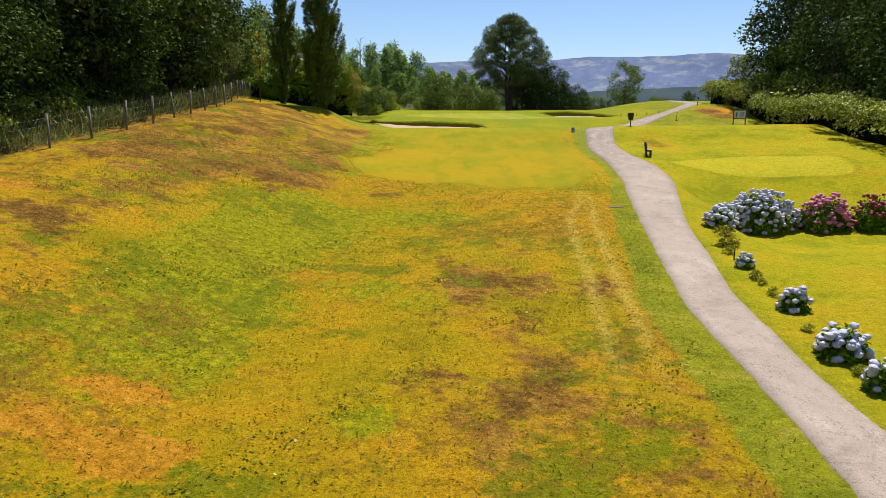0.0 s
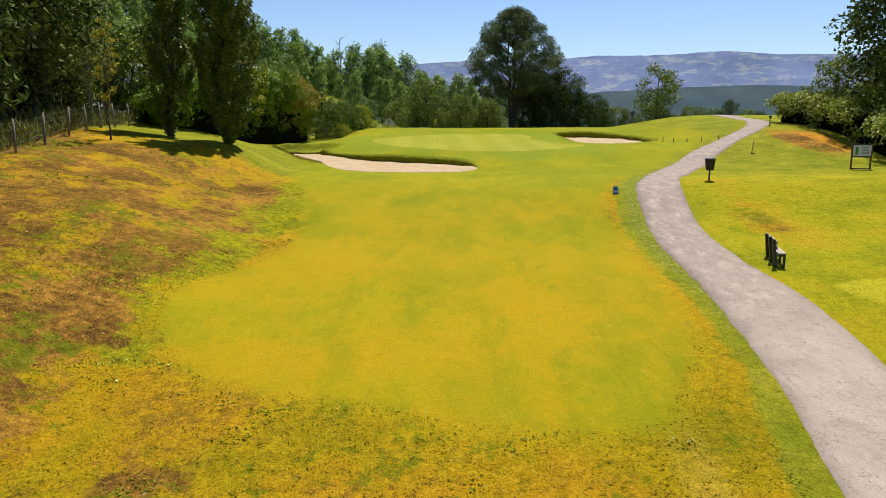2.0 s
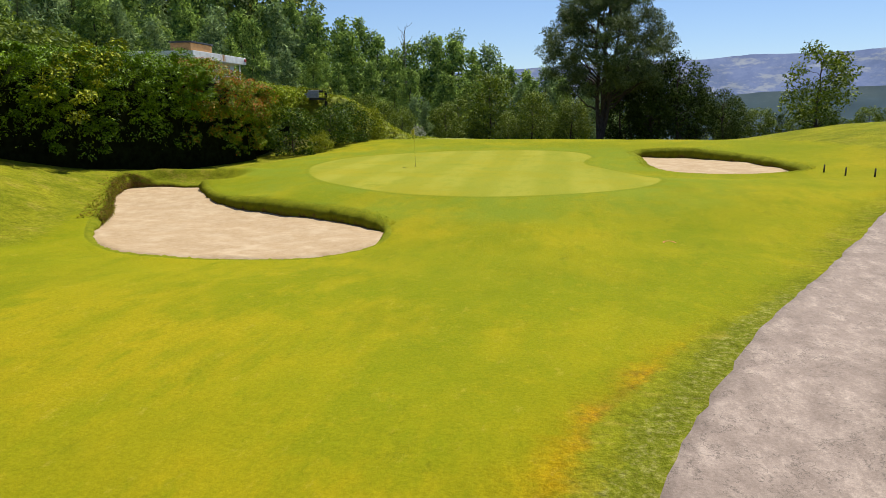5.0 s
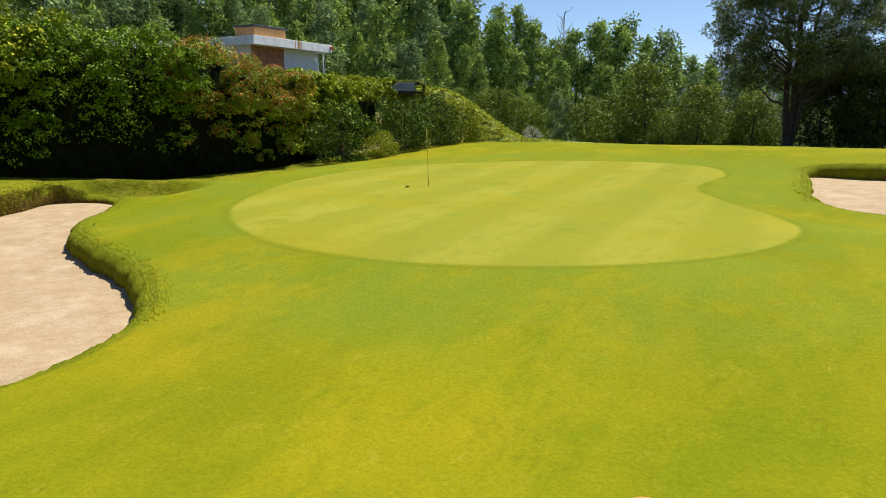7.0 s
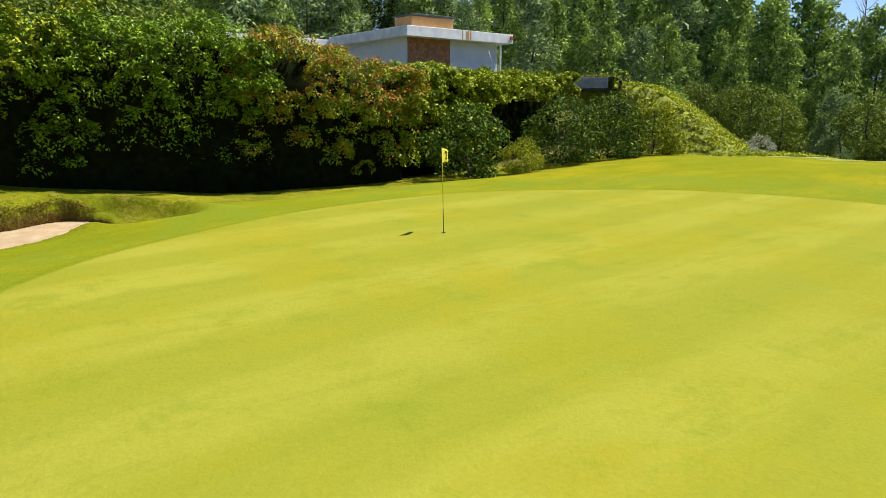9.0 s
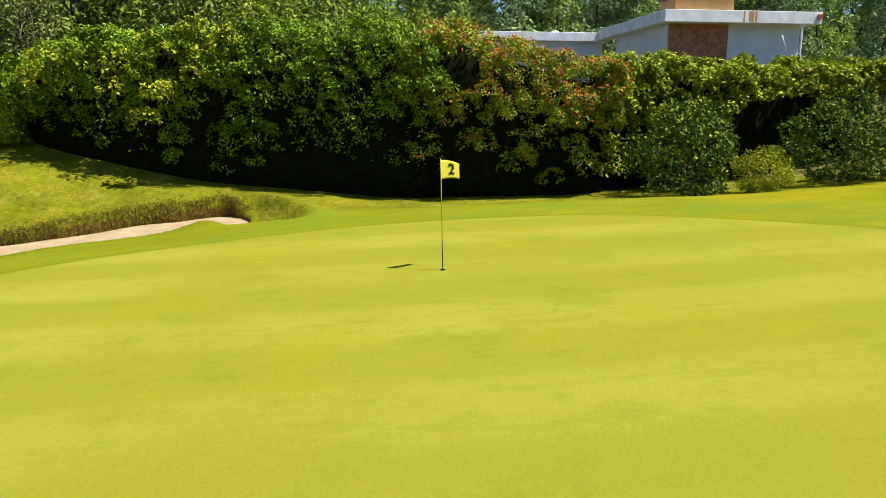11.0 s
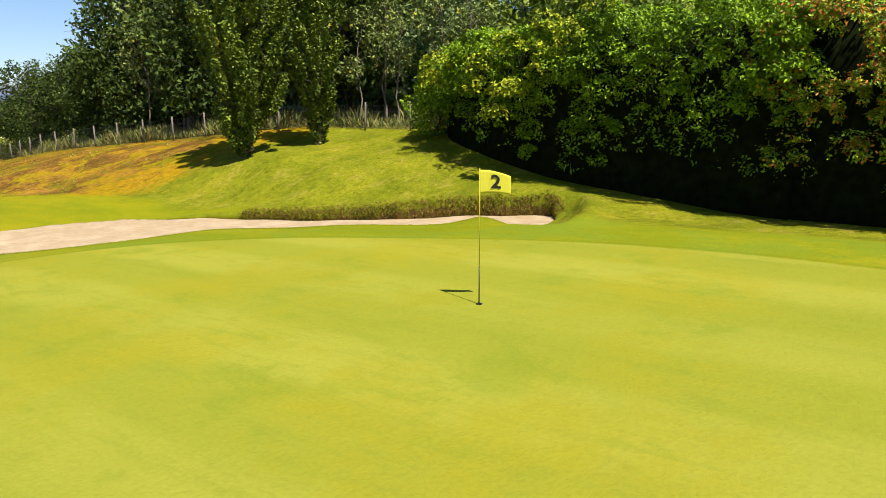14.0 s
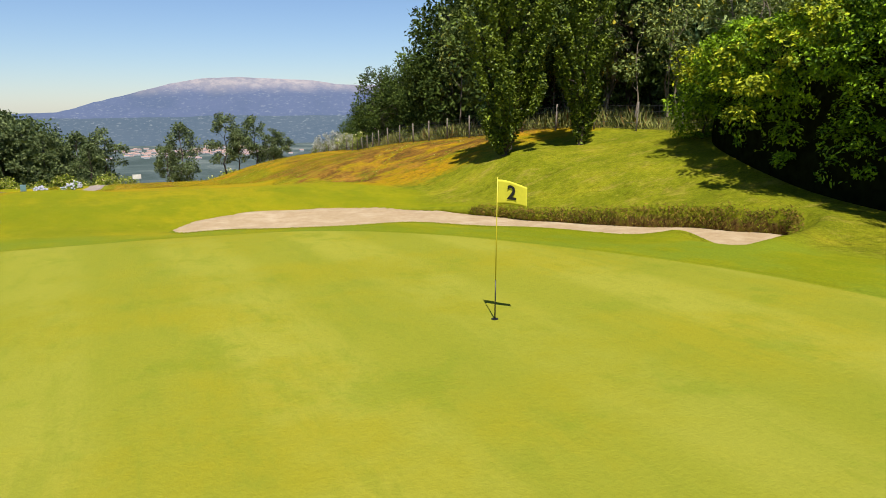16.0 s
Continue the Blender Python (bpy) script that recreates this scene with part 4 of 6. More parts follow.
# poplars by the bunker
pg = np.random.default_rng(11)
slim = lambda u: (0.08 + 0.92 * min(1.0, u / 0.36) ** 0.75) * (1 - 0.62 * max(0.0, u - 0.3) ** 1.2)
for x, y, high, wide, turn, count in ((-12.77, -22.2, 12.2, 4.5, 0, 62000), (-16.7, -21.4, 12.6, 3.0, 80, 34000)):
    tree("poplar", "upright poplar with dense dark leaves down to the grass", tree_parts("poplar", pg, high, wide, count, LEAF["poplar"], 0.14, 0.012, 190, 0.16, slim, clump=0.105, aspect=0.75, upward=True, lean=0.008), stand(x, y, 1, turn), "poplars by the bunker")

# the great pine behind the green
pg = np.random.default_rng(12)
dome = lambda u: np.sin(np.pi * min(1.0, 0.22 + 0.74 * u)) ** 0.8
great = thing("pine_tree", "tall dark pine with a rounded crown behind the green", "tree", at=stand(10, 42.5))
stems = [limb((0, 0, -0.3), (0.5, 0, 17.0), 0.42, 0.08, pg, 8, 0.08), limb((-0.1, 0.2, -0.3), (-1.0, 0.5, 16.2), 0.32, 0.06, pg, 8, 0.08), limb((0.2, 0, 0.8), (1.7, -0.5, 15.6), 0.24, 0.06, pg, 7, 0.1)]
cen, rad = [], []
for i in range(300):
    u = (i + pg.uniform()) / 300
    h = 5.6 + 12.2 * u
    r = 7.3 * float(dome(u)) * pg.uniform(0.2, 1.0) ** 0.55
    a = pg.uniform(0, 6.283)
    q = np.array([0.3 + r * np.cos(a), r * np.sin(a), h])
    cen.append(q)
    rad.append(pg.uniform(0.5, 1.15))
    if i % 5 == 0:
        stems.append(limb((0.2 + 0.15 * r * np.cos(a), 0.15 * r * np.sin(a), max(1.8, h - 0.25 * r - 1.0)), q, 0.12, 0.03, pg, 5, 0.25))
cen, rad = np.array(cen), np.array(rad)
pick = pg.choice(len(cen), 90000, p=rad**2 / (rad**2).sum())
d = in_ball(90000, pg)
v, f = leaves(cen[pick] + d * rad[pick][:, None] * (1, 1, 0.6), 0.40, 0.17, -0.15, d * 0.9, 1.2, pg, True)
tv, tf = tubes(stems)
part("trunk", mesh_of("pine_trunk", tv, tf, BARK), great)
part("crown", mesh_of("pine_crown", v, f, LEAF["pine"], False), great)


# kinds of woodland tree, each built twice and then repeated
def kinds(name, label, n, seed, group, **how):
    out = []
    for i in range(n):
        gen = np.random.default_rng(seed + i)
        out.append(tree(name, label, tree_parts(name, gen, **how), pose(0, 0, -400 - 20 * i), group))
    return out


cone = lambda u: 0.10 + 0.90 * (1 - u) ** 0.8
tall_kinds = kinds("eucalyptus_tree", "tall woodland tree with a pale trunk and dark leaves", 3, 40, "wood beyond the fence", high=15, wide=6.4, simple=True, count=4400, leaf=LEAF["wood"], size=0.44, clear=0.20, clumps=44, trunk=0.19, bark=PALE_BARK, clump=0.18)
oak_kinds = kinds("oak_tree", "broad dark green oak in the wood", 2, 50, "wood beyond the fence", high=11, wide=8.0, simple=True, count=6000, leaf=LEAF["oak"], size=0.36, clear=0.10, clumps=64, trunk=0.26, clump=0.17)
grey_kinds = kinds("eucalyptus_tree", "grey-green young eucalyptus with drooping leaves", 2, 60, "young trees on the hillside", high=10, wide=5.2, limbs=False, simple=True, count=4200, leaf=LEAF["euca"], size=0.45, clear=0.04, clumps=46, trunk=0.12, aspect=0.3, clump=0.2, profile=cone)
fir_kinds = kinds("conifer_tree", "young pointed conifer on the wooded slope", 3, 70, "conifers on the hillside", high=10, wide=4.9, limbs=False, simple=True, count=4700, leaf=LEAF["hill"], size=0.38, clear=0.02, clumps=84, trunk=0.13, profile=cone, clump=0.14, aspect=0.4)
soft_kinds = kinds("broadleaf_tree", "rounded light green tree at the foot of the slope", 2, 80, "trees behind the green", high=8, wide=6.8, simple=True, count=5000, leaf=LEAF["spring"], size=0.34, clear=0.02, clumps=56, trunk=0.16, clump=0.18)
bush_kinds = kinds("bush", "leafy green bush at the edge of the wood", 2, 90, "bushes at the edge of the wood", high=2.0, wide=2.6, limbs=False, simple=True, count=1300, leaf=LEAF["bramble"], size=0.22, clear=0.0, clumps=30, trunk=0.05, clump=0.24)
for ob in bush_kinds:
    tagged(ob, category="bush")
deep_kinds = kinds("eucalyptus_tree", "dark tree deep in the wood", 2, 95, "wood beyond the fence", limbs=False, simple=True, high=15, wide=7.0, count=3200, leaf=LEAF["oak"], size=0.50, clear=0.12, clumps=44, trunk=0.2, bark=PALE_BARK, clump=0.18)
MASTERS = deep_kinds + tall_kinds + oak_kinds + grey_kinds + fir_kinds + soft_kinds + bush_kinds
wood = np.random.default_rng(21)

# the wood on the left, beyond the fence
for y in np.arange(-108, -16, 2.6):
    for row, off in ((0, 3.6), (1, 8.0), (2, 13.5), (3, 20)):
        x = -19.5 - off + wood.normal(0, 1.2) - (0.06 * (-60 - y) if y < -60 else 0)
        yy = y + wood.uniform(-1.4, 1.4)
        if yy > -25 and row == 0 or (y < -66 and row == 0):
            continue
        which = oak_kinds[wood.integers(2)] if wood.uniform() < 0.35 else tall_kinds[wood.integers(3)]
        if row > 1:
            which = deep_kinds[wood.integers(2)]
        k = wood.uniform(0.85, 1.2) * (0.42 if y < -80 else 0.56 if y < -52 else 0.8 if y < -44 else 1.0)
        # darker oak leaves here put the shaded side of the wood into colour
        if y < -50 and row < 3:
            which, k = oak_kinds[wood.integers(2)], k * 1.3
        elif y < -48 and row == 3:
            which = deep_kinds[wood.integers(2)]
        elif y > -48 and row > 0:
            if wood.uniform() < 0.25:
                continue
            which, k = grey_kinds[wood.integers(2)], k * 1.35
        put_copy(which, x, yy, k, wood.uniform(0, 360))
put_copy(oak_kinds[0], -21.5, -47, 1.05, 20)
thin_kinds = kinds("sapling", "slender sapling with a pale bare trunk in the wood", 3, 130, "saplings at the edge of the wood", high=8, wide=2.6, count=850, leaf=LEAF["wood"], size=0.24, clear=0.42, clumps=22, trunk=0.07, bark=PALE_BARK, clump=0.2)
MASTERS += thin_kinds
for i in range(34):
    put_copy(thin_kinds[i % 3], -23.4 + wood.normal(0, 1.3), -46 + i * 0.9 + wood.normal(0, 0.5), wood.uniform(0.8, 1.25), wood.uniform(0, 360))
for y in np.arange(-100, -44, 1.7):
    put_copy(bush_kinds[wood.integers(2)], -20.9 + wood.normal(0, 0.5) - (0.06 * (-60 - y) if y < -60 else 0), y + wood.normal(0, 0.5), wood.uniform(0.45, 0.95), wood.uniform(0, 360))

# the slope behind the house and the green: ranks whose tops climb to the left
HEIGHTS = {id(k): 15.0 for k in deep_kinds} | {id(k): 10.0 for k in grey_kinds + fir_kinds} | {id(k): 8.0 for k in soft_kinds}


def rank(y, x0, x1, gap, tops, pick):
    x = x0
    while x < x1:
        xx, yy = x + wood.uniform(-0.8, 0.8), y + wood.uniform(-3, 3)
        kind = pick()
        base = float(lie(xx, yy))
        want = np.interp(xx, *tops) * wood.uniform(0.84, 1.08) - base
        if abs(xx - 10) > 3.0 or y > 50:
            k = want / HEIGHTS[id(kind)]
            put_copy(kind, xx, yy, min(k, 1.9), wood.uniform(0, 360), squeeze=max(1.0, min(k / 1.9, 1.5)))
        x += gap * wood.uniform(0.8, 1.2)


any_fir = lambda: fir_kinds[wood.integers(3)] if wood.uniform() < 0.65 else grey_kinds[wood.integers(2)]
any_tall = lambda: fir_kinds[wood.integers(3)] if wood.uniform() < 0.6 else (deep_kinds[wood.integers(2)] if wood.uniform() < 0.3 else grey_kinds[wood.integers(2)])
rank(52, -60, 8, 3.4, ([-60, -20, 8], [9, 5.0, 4.2]), lambda: soft_kinds[wood.integers(2)] if wood.uniform() < 0.5 else any_fir())
rank(62, -75, 10, 3.1, ([-75, -30, -8, 10], [17, 11, 8.5, 6.5]), any_fir)
rank(73, -85, 14, 3.3, ([-85, -43, -34, -24, -12, -5, 2, 14], [26, 21.5, 17.5, 14, 13.3, 11.2, 9, 7.5]), any_fir)
rank(86, -95, 20, 3.3, ([-95, -58, -47, -38, -27, -16, -8, 0, 20], [36, 31, 25.4, 21, 16.6, 16.2, 13.5, 10.6, 7]), any_tall)
rank(44, -70, -24, 3.6, ([-70, -24], [20, 12]), any_tall)
rank(34, -78, -34, 3.2, ([-78, -34], [22, 15]), any_tall)
rank(22, -76, -41, 3.2, ([-80, -42], [22, 16]), any_tall)
rank(8, -76, -41, 3.2, ([-80, -44], [22, 15]), any_tall)
rank(-6, -74, -41, 3.2, ([-78, -43], [20, 14]), any_tall)
for x, y, k in ((-45.5, 32, 1.35), (-48, 34.5, 1.45), (-44.5, 12.3, 1.15), (-47, 10, 1.25), (-50, 14.5, 1.3)):
    put_copy(fir_kinds[wood.integers(3)], x, y, k, wood.uniform(0, 360))
for x, y, k, kind in ((-24.5, -10, 0.9, 0), (-24, -8, 1.1, 1), (-21.5, -5, 0.95, 0), (-26, -3, 1.15, 1), (-22.5, -1, 0.95, 1), (-29, -12, 1.2, 0), (-30, -8, 1.25, 1), (-27, -17, 0.8, 1), (-26, 1.5, 0.95, 0), (-29, -16, 1.2, 0)):
    put_copy(soft_kinds[kind], x, y, k, wood.uniform(0, 360), "leafy green tree behind the laurel hedge")
for x, y, k in ((-3.5, 49, 1.05), (2, 47, 0.75), (6.5, 50, 0.7), (-13, 42, 0.5), (16.5, 46, 0.95), (20, 49, 0.8), (-0.5, 44, 0.42), (-8.5, 46, 0.6), (25, 52, 0.6), (13.5, 50, 1.0), (15.6, 47, 1.0), (18.3, 44.5, 1.02), (20.6, 46, 0.72), (23.2, 45, 0.62), (12.2, 48, 0.85)):
    put_copy(soft_kinds[wood.integers(2)] if x < 12 else oak_kinds[wood.integers(2)], x, y, k * (1.0 if x < 12 else 0.85), wood.uniform(0, 360))
for x, y, k in ((35.2, -3.5, 0.72), (36.0, -11, 0.85), (35.4, -16.5, 0.62)):
    put_copy(soft_kinds[0], x, y, k, wood.uniform(0, 360), "light green bushy tree between the hedge and the oaks")
put_copy(soft_kinds[1], 29, 31, 0.9, 30, "small round green tree standing alone behind the path")
for x in np.arange(23, 58, 1.9):
    put_copy(soft_kinds[wood.integers(2)] if x % 3 > 1 else oak_kinds[wood.integers(2)], x, 52 + wood.uniform(-3, 4), wood.uniform(0.34, 0.58), wood.uniform(0, 360), "low bushy tree below the brow of the course")

# trees beyond the right-hand hedge
for x, y, k, kind in ((40, -13, 1.15, 0), (43, -21, 1.3, 1), (41, -29, 1.35, 0), (47, -9, 1.2, 0), (45, -36, 1.35, 1), (39, -42, 1.25, 0), (49, -27, 1.35, 0), (43, -50, 1.25, 1), (51, -16, 1.4, 1), (52, -38, 1.4, 0), (46, -44, 1.3, 1), (38, -9, 1.2, 1), (42, -4, 1.35, 0), (37.5, -33, 1.2, 0), (36.5, -22, 1.05, 1)):
    put_copy(oak_kinds[kind], x, y, k * 1.1, wood.uniform(0, 360), "tall dark broadleaf tree above the flowering hedge")
for x, y, k in ((35, -12, 2.0), (36, -18, 2.2), (35.5, -25, 1.8), (36, -33, 2.0), (34.5, -5, 1.5), (37, -8, 2.2), (37, -40, 2.2), (38.5, -22, 2.4)):
    put_copy(bush_kinds[0], x, y, k, wood.uniform(0, 360))

# the far end of the hole, seen looking back
far_pines = kinds("pine_tree", "tall round-headed pine beyond the start of the hole", 3, 110, "pines beyond the start", simple=True, high=10, wide=5.2, count=3200, leaf=LEAF["pine"], size=0.42, clear=0.28, clumps=34, trunk=0.16, clump=0.17, aspect=0.45)
MASTERS += far_pines
for x, y, z, high in ((21.5, -114.3, -9.5, 11.0), (18.9, -117.5, -10, 11.2), (17.0, -111.7, -9.4, 11.0), (15, -107.9, -9.1, 8.8), (13.6, -116, -10.1, 9.2), (11.1, -110.1, -9.3, 8.8), (9.3, -105.2, -8.9, 7.0), (7.1, -108.4, -8.3, 8.4), (-1.4, -102.3, -7.5, 5.2), (-3.2, -106.1, -7.9, 8.6), (-9.3, -101.5, -7.8, 10.1), (-11.1, -99.2, -7.7, 7.8), (-14.5, -104.7, -8.2, 9.9), (-16.7, -102.3, -7.9, 7.8), (-18.8, -106, -8.3, 7.5), (24, -112, -9.5, 11.5), (26, -118, -9.5, 12), (22, -120, -9.5, 12), (28, -110, -9.5, 11)):
    put_copy(far_pines[wood.integers(3)], x, y, (z + high - z_at(x, y)) / 10, wood.uniform(0, 360))
for x in np.arange(5, 30, 1.8):
    put_copy(bush_kinds[wood.integers(2)], x, -103 + wood.uniform(-2, 2), wood.uniform(1.0, 1.6), wood.uniform(0, 360))
for x, y, z, k, kind in ((18, -128, -9, 0.9, 1), (22, -126, -9, 1.0, 0), (26, -124, -9, 1.0, 1), (13, -126, -9.5, 0.7, 0)):
    put_copy(oak_kinds[kind], x, y, k + (z - z_at(x, y)) / 11, wood.uniform(0, 360), "dark round tree beyond the start of the hole")
for x in np.arange(-24, 30, 2.2):
    put_copy(bush_kinds[wood.integers(2)], x, -110 + wood.uniform(-5, 3), wood.uniform(1.0, 1.7), wood.uniform(0, 360))
for i in range(26):
    x, y = -98 + 2.1 * i + wood.normal(0, 0.8), 92 + wood.uniform(-4, 4)
    put_copy(thin_kinds[i % 3], x, y, (np.interp(x, [-98, -60, -42], [36, 31, 24]) - z_at(x, y)) / 8, wood.uniform(0, 360), "tall slender eucalyptus with a bare pale trunk on the skyline")
for y in np.arange(-9, 22, 3.4):
    kind = any_tall()
    x = -42.5 + wood.normal(0, 0.6)
    put_copy(kind, x, y, min(1.7, (16.5 - z_at(x, y)) / HEIGHTS[id(kind)]), wood.uniform(0, 360), "tall leafy tree behind the house")
for ob in MASTERS:
    for o in [*ob.children_recursive, ob]:
        bpy.data.objects.remove(o)


# ---- hedges ----
def clumps_of(centres, radii, per, size, gen, aspect, squash=0.8, gaps=-0.1):
    """Leaf arrays on the outer skin of round clumps."""
    c, r = np.repeat(centres, per, 0), np.repeat(radii, per)
    d = gen.normal(size=(len(c), 3))
    d /= np.linalg.norm(d, axis=1, keepdims=True)
    d[:, 2] = np.where(d[:, 2] < -0.5, -d[:, 2], d[:, 2])
    deep = 1 - np.abs(gen.normal(0, 0.16, len(c)))
    place = c + d * (r * np.clip(deep, 0.2, 1.1))[:, None] * (1, 1, squash)
    x, y, z = place.T * 6.5
    open_ = np.sin(x + 1.3 * np.sin(z * 0.7)) + np.sin(y * 1.1 + z * 0.6 + 2) + np.sin(z * 1.2 - x * 0.5 + 1.7 * np.sin(y * 0.4)) + gen.normal(0, 0.3, len(x))
    place, d = place[open_ > gaps], d[open_ > gaps]
    return leaves(place, size, aspect, 0.1, d * 1.2 + (0, 0, 0.2), 0.85, gen)


def hedge_clumps(line, depth, tops, gen, per_metre, radius, low=0.35, tuck=1.75):
    """Centres and radii of the clumps over a hedge's front and top."""
    p, side = along(line, 0.2)
    n = int(len(p) * 0.2 * per_metre)
    i = gen.integers(0, len(p), n)
    high = np.interp(i / (len(p) - 1), *tops) + 0.32 * waves(p[i, 0], p[i, 1], 0.55, 4.0)
    g = lie(p[i, 0], p[i, 1])
    r = gen.uniform(*radius, n)
    on_top = gen.uniform(0, 1, n) < depth / (depth + 1.5 * high)
    u = gen.uniform(low / 6, 1, n) ** 0.8
    across = np.where(on_top, -gen.uniform(0.2, 1, n) * depth, -0.75 * r + gen.normal(0, 0.30, n) + 0.15 + 0.5 * smooth(0.4, 0.75, u) - tuck * np.clip((0.55 - u) / 0.55, 0, 1) - 0.4 * np.maximum(0, u - 0.85))
    z = np.where(on_top, high - r * 0.7 + gen.normal(0, 0.12, n), np.clip(u * high, 0.25, high - r * 0.6))
    return np.column_stack([p[i] + side[i] * across[:, None], g + z]), r, u


# closed dark body behind the leaves, standing in for deep inner shade
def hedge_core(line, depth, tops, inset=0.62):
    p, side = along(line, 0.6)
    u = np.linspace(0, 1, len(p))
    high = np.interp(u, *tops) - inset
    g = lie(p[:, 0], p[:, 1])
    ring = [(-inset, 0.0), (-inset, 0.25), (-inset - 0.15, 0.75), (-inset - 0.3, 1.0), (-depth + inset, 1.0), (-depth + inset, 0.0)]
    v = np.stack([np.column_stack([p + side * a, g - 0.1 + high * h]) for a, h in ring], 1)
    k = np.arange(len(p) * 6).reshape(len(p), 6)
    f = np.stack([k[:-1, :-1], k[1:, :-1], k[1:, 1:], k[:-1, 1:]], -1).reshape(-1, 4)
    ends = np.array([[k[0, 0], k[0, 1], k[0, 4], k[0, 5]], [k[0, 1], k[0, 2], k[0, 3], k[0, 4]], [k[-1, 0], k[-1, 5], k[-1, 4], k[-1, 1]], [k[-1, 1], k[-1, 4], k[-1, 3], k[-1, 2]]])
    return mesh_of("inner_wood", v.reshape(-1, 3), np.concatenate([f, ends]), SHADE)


hg = np.random.default_rng(31)


def hedge(name, label, line, depth, per_metre, radius, per, size, tops, leaf, aspect=0.45, group="", extra=(), opening=None, tuck=0.9, thin=0.55):
    """opening: a stretch of the line, and the height below which nothing grows there; extra: further kinds of leaf on some of the clumps, as (leaf, label, share, lowest, leaves, size)."""
    ob = thing(name, label, "hedge", group, pose(0, 0, 0))
    c, r, u = hedge_clumps(line, depth, tops, hg, per_metre, radius, tuck=tuck)
    ok = hg.uniform(0, 1, len(u)) < thin + (1 - thin) * smooth(0.1, 0.6, u)
    c, r, u = c[ok], r[ok], u[ok]
    if opening:
        p_, _ = along(line, 0.2)
        near = np.array([np.argmin(((p_ - q[:2]) ** 2).sum(1)) for q in c]) / len(p_)
        ok = ~((near > opening[0]) & (near < opening[1]) & (u < opening[2]))
        c, r, u = c[ok], r[ok], u[ok]
    part("inner_wood", hedge_core(line, depth, tops), ob, "near-black body standing in for the hedge's inner shade")
    v, f = clumps_of(c, r, per, size, hg, aspect)
    part("foliage", mesh_of("foliage", v, f, LEAF[leaf], False), ob)
    for kind, lab, share, lowest, many, sz in extra:
        ok = (hg.uniform(0, 1, len(c)) < share) & (u > lowest)
        v, f = clumps_of(c[ok] + (0.05, 0, 0.08), r[ok] * 1.05, many, sz, hg, aspect)
        tagged(part("young_growth", mesh_of("young_growth", v, f, LEAF[kind], False), ob, lab), kind="stuff")
    return ob


HOME = "boundary planting beside the green"
laurel = hedge("laurel_hedge", "tall dark glossy laurel hedge with deep shade at its foot", [(-21.0, -16.8), (-17.8, -14.9), (-16.5, -11.5), (-15.8, -8), (-15.3, -4), (-14.7, -1), (-14.4, 2.0)], 4.2, 16, (0.42, 0.95), 520, 0.15, ([0, 0.1, 0.25, 0.5, 0.75, 0.9, 1], [2.2, 3.2, 4.6, 6.0, 6.6, 6.9, 6.2]), "laurel", 0.46, HOME)
gc = np.concatenate([np.linspace((-15.2, -5.6, 6.5), (-14.9, -9.0, 3.0), 9), np.linspace((-15.4, -7.0, 6.2), (-15.6, -10.6, 4.4), 6), np.linspace((-16.5, -12.8, 4.7), (-16.6, -13.8, 4.2), 3)]) + (0.3, 0, 0) + hg.normal(0, 0.22, (18, 3))
v, f = clumps_of(gc, hg.uniform(0.35, 0.7, 18), 260, 0.17, hg, 0.55)
part("climber", mesh_of("climber", v, f, LEAF["golden"], False), laurel, "golden-leaved climber hanging over the hedge")
hedge("photinia_hedge", "tall photinia hedge flushed red and orange at the tips", [(-15.0, 0.2), (-14.1, 3), (-13.8, 6), (-13.7, 9.4)], 3.5, 15, (0.38, 0.85), 560, 0.125, ([0, 0.25, 0.6, 0.85, 1], [6.3, 6.8, 5.8, 5.2, 5.0]), "photinia", 0.5, HOME, (("red", "red young shoots", 0.85, 0.6, 135, 0.12), ("orange", "orange turning leaves", 0.26, 0.15, 130, 0.13)), tuck=0.35, thin=0.5)
hedge("creeper_hedge", "yellow-green creeper grown over a flat-topped wall", [(-14.5, 8.0), (-15.4, 14), (-16.8, 20), (-18.2, 24.4)], 1.8, 24, (0.35, 0.65), 330, 0.16, ([0, 0.2, 0.6, 1], [5.5, 5.4, 4.9, 4.5]), "creeper", 0.75, HOME, opening=(0.42, 1.0, 0.70), tuck=0.6, thin=0.8)
hedge("flowering_hedge", "long wild hedge with pale yellow-green shoots beside the tees", [(33.6, 5), (32.6, -6), (31.8, -16), (30.0, -30), (28.5, -42), (27.5, -58)], 3.4, 8, (0.45, 0.85), 110, 0.26, ([0, 0.08, 0.3, 0.6, 1], [2.4, 2.9, 2.6, 2.4, 2.6]), "bramble", 0.5, tuck=0.8, thin=0.8)
for x, y, k, leaf, lab in ((-12.7, 11.4, 1.7, "fern", "rounded dark green shrub against the creeper wall"), (-11.6, 13.8, 0.8, "golden", "low yellow-green shrub with a browned side"), (-12.2, 17.6, 1.6, "fern", "feathery dark green shrub beside the green"), (-11.8, 20.8, 1.6, "fern", "feathery dark green shrub beside the green"), (-11.2, 24.0, 1.45, "golden", "loose yellow-green shrub beside the green"), (-19.2, -15.4, 1.2, "laurel", "rounded glossy shrub at the end of the hedge")):
    sg = np.random.default_rng(int(abs(x * 10 + y)))
    ob = thing("shrub", lab, "shrub", HOME, stand(x, y, k, 0))
    m = tree_parts("shrub", sg, 2.1, 2.5, 5200, LEAF[leaf], 0.115, 0.0, 60, 0.04, clump=0.17, aspect=0.35 if leaf == "hill" else 0.5)
    part("stem", m[0], ob)
    part("foliage", m[1], ob)


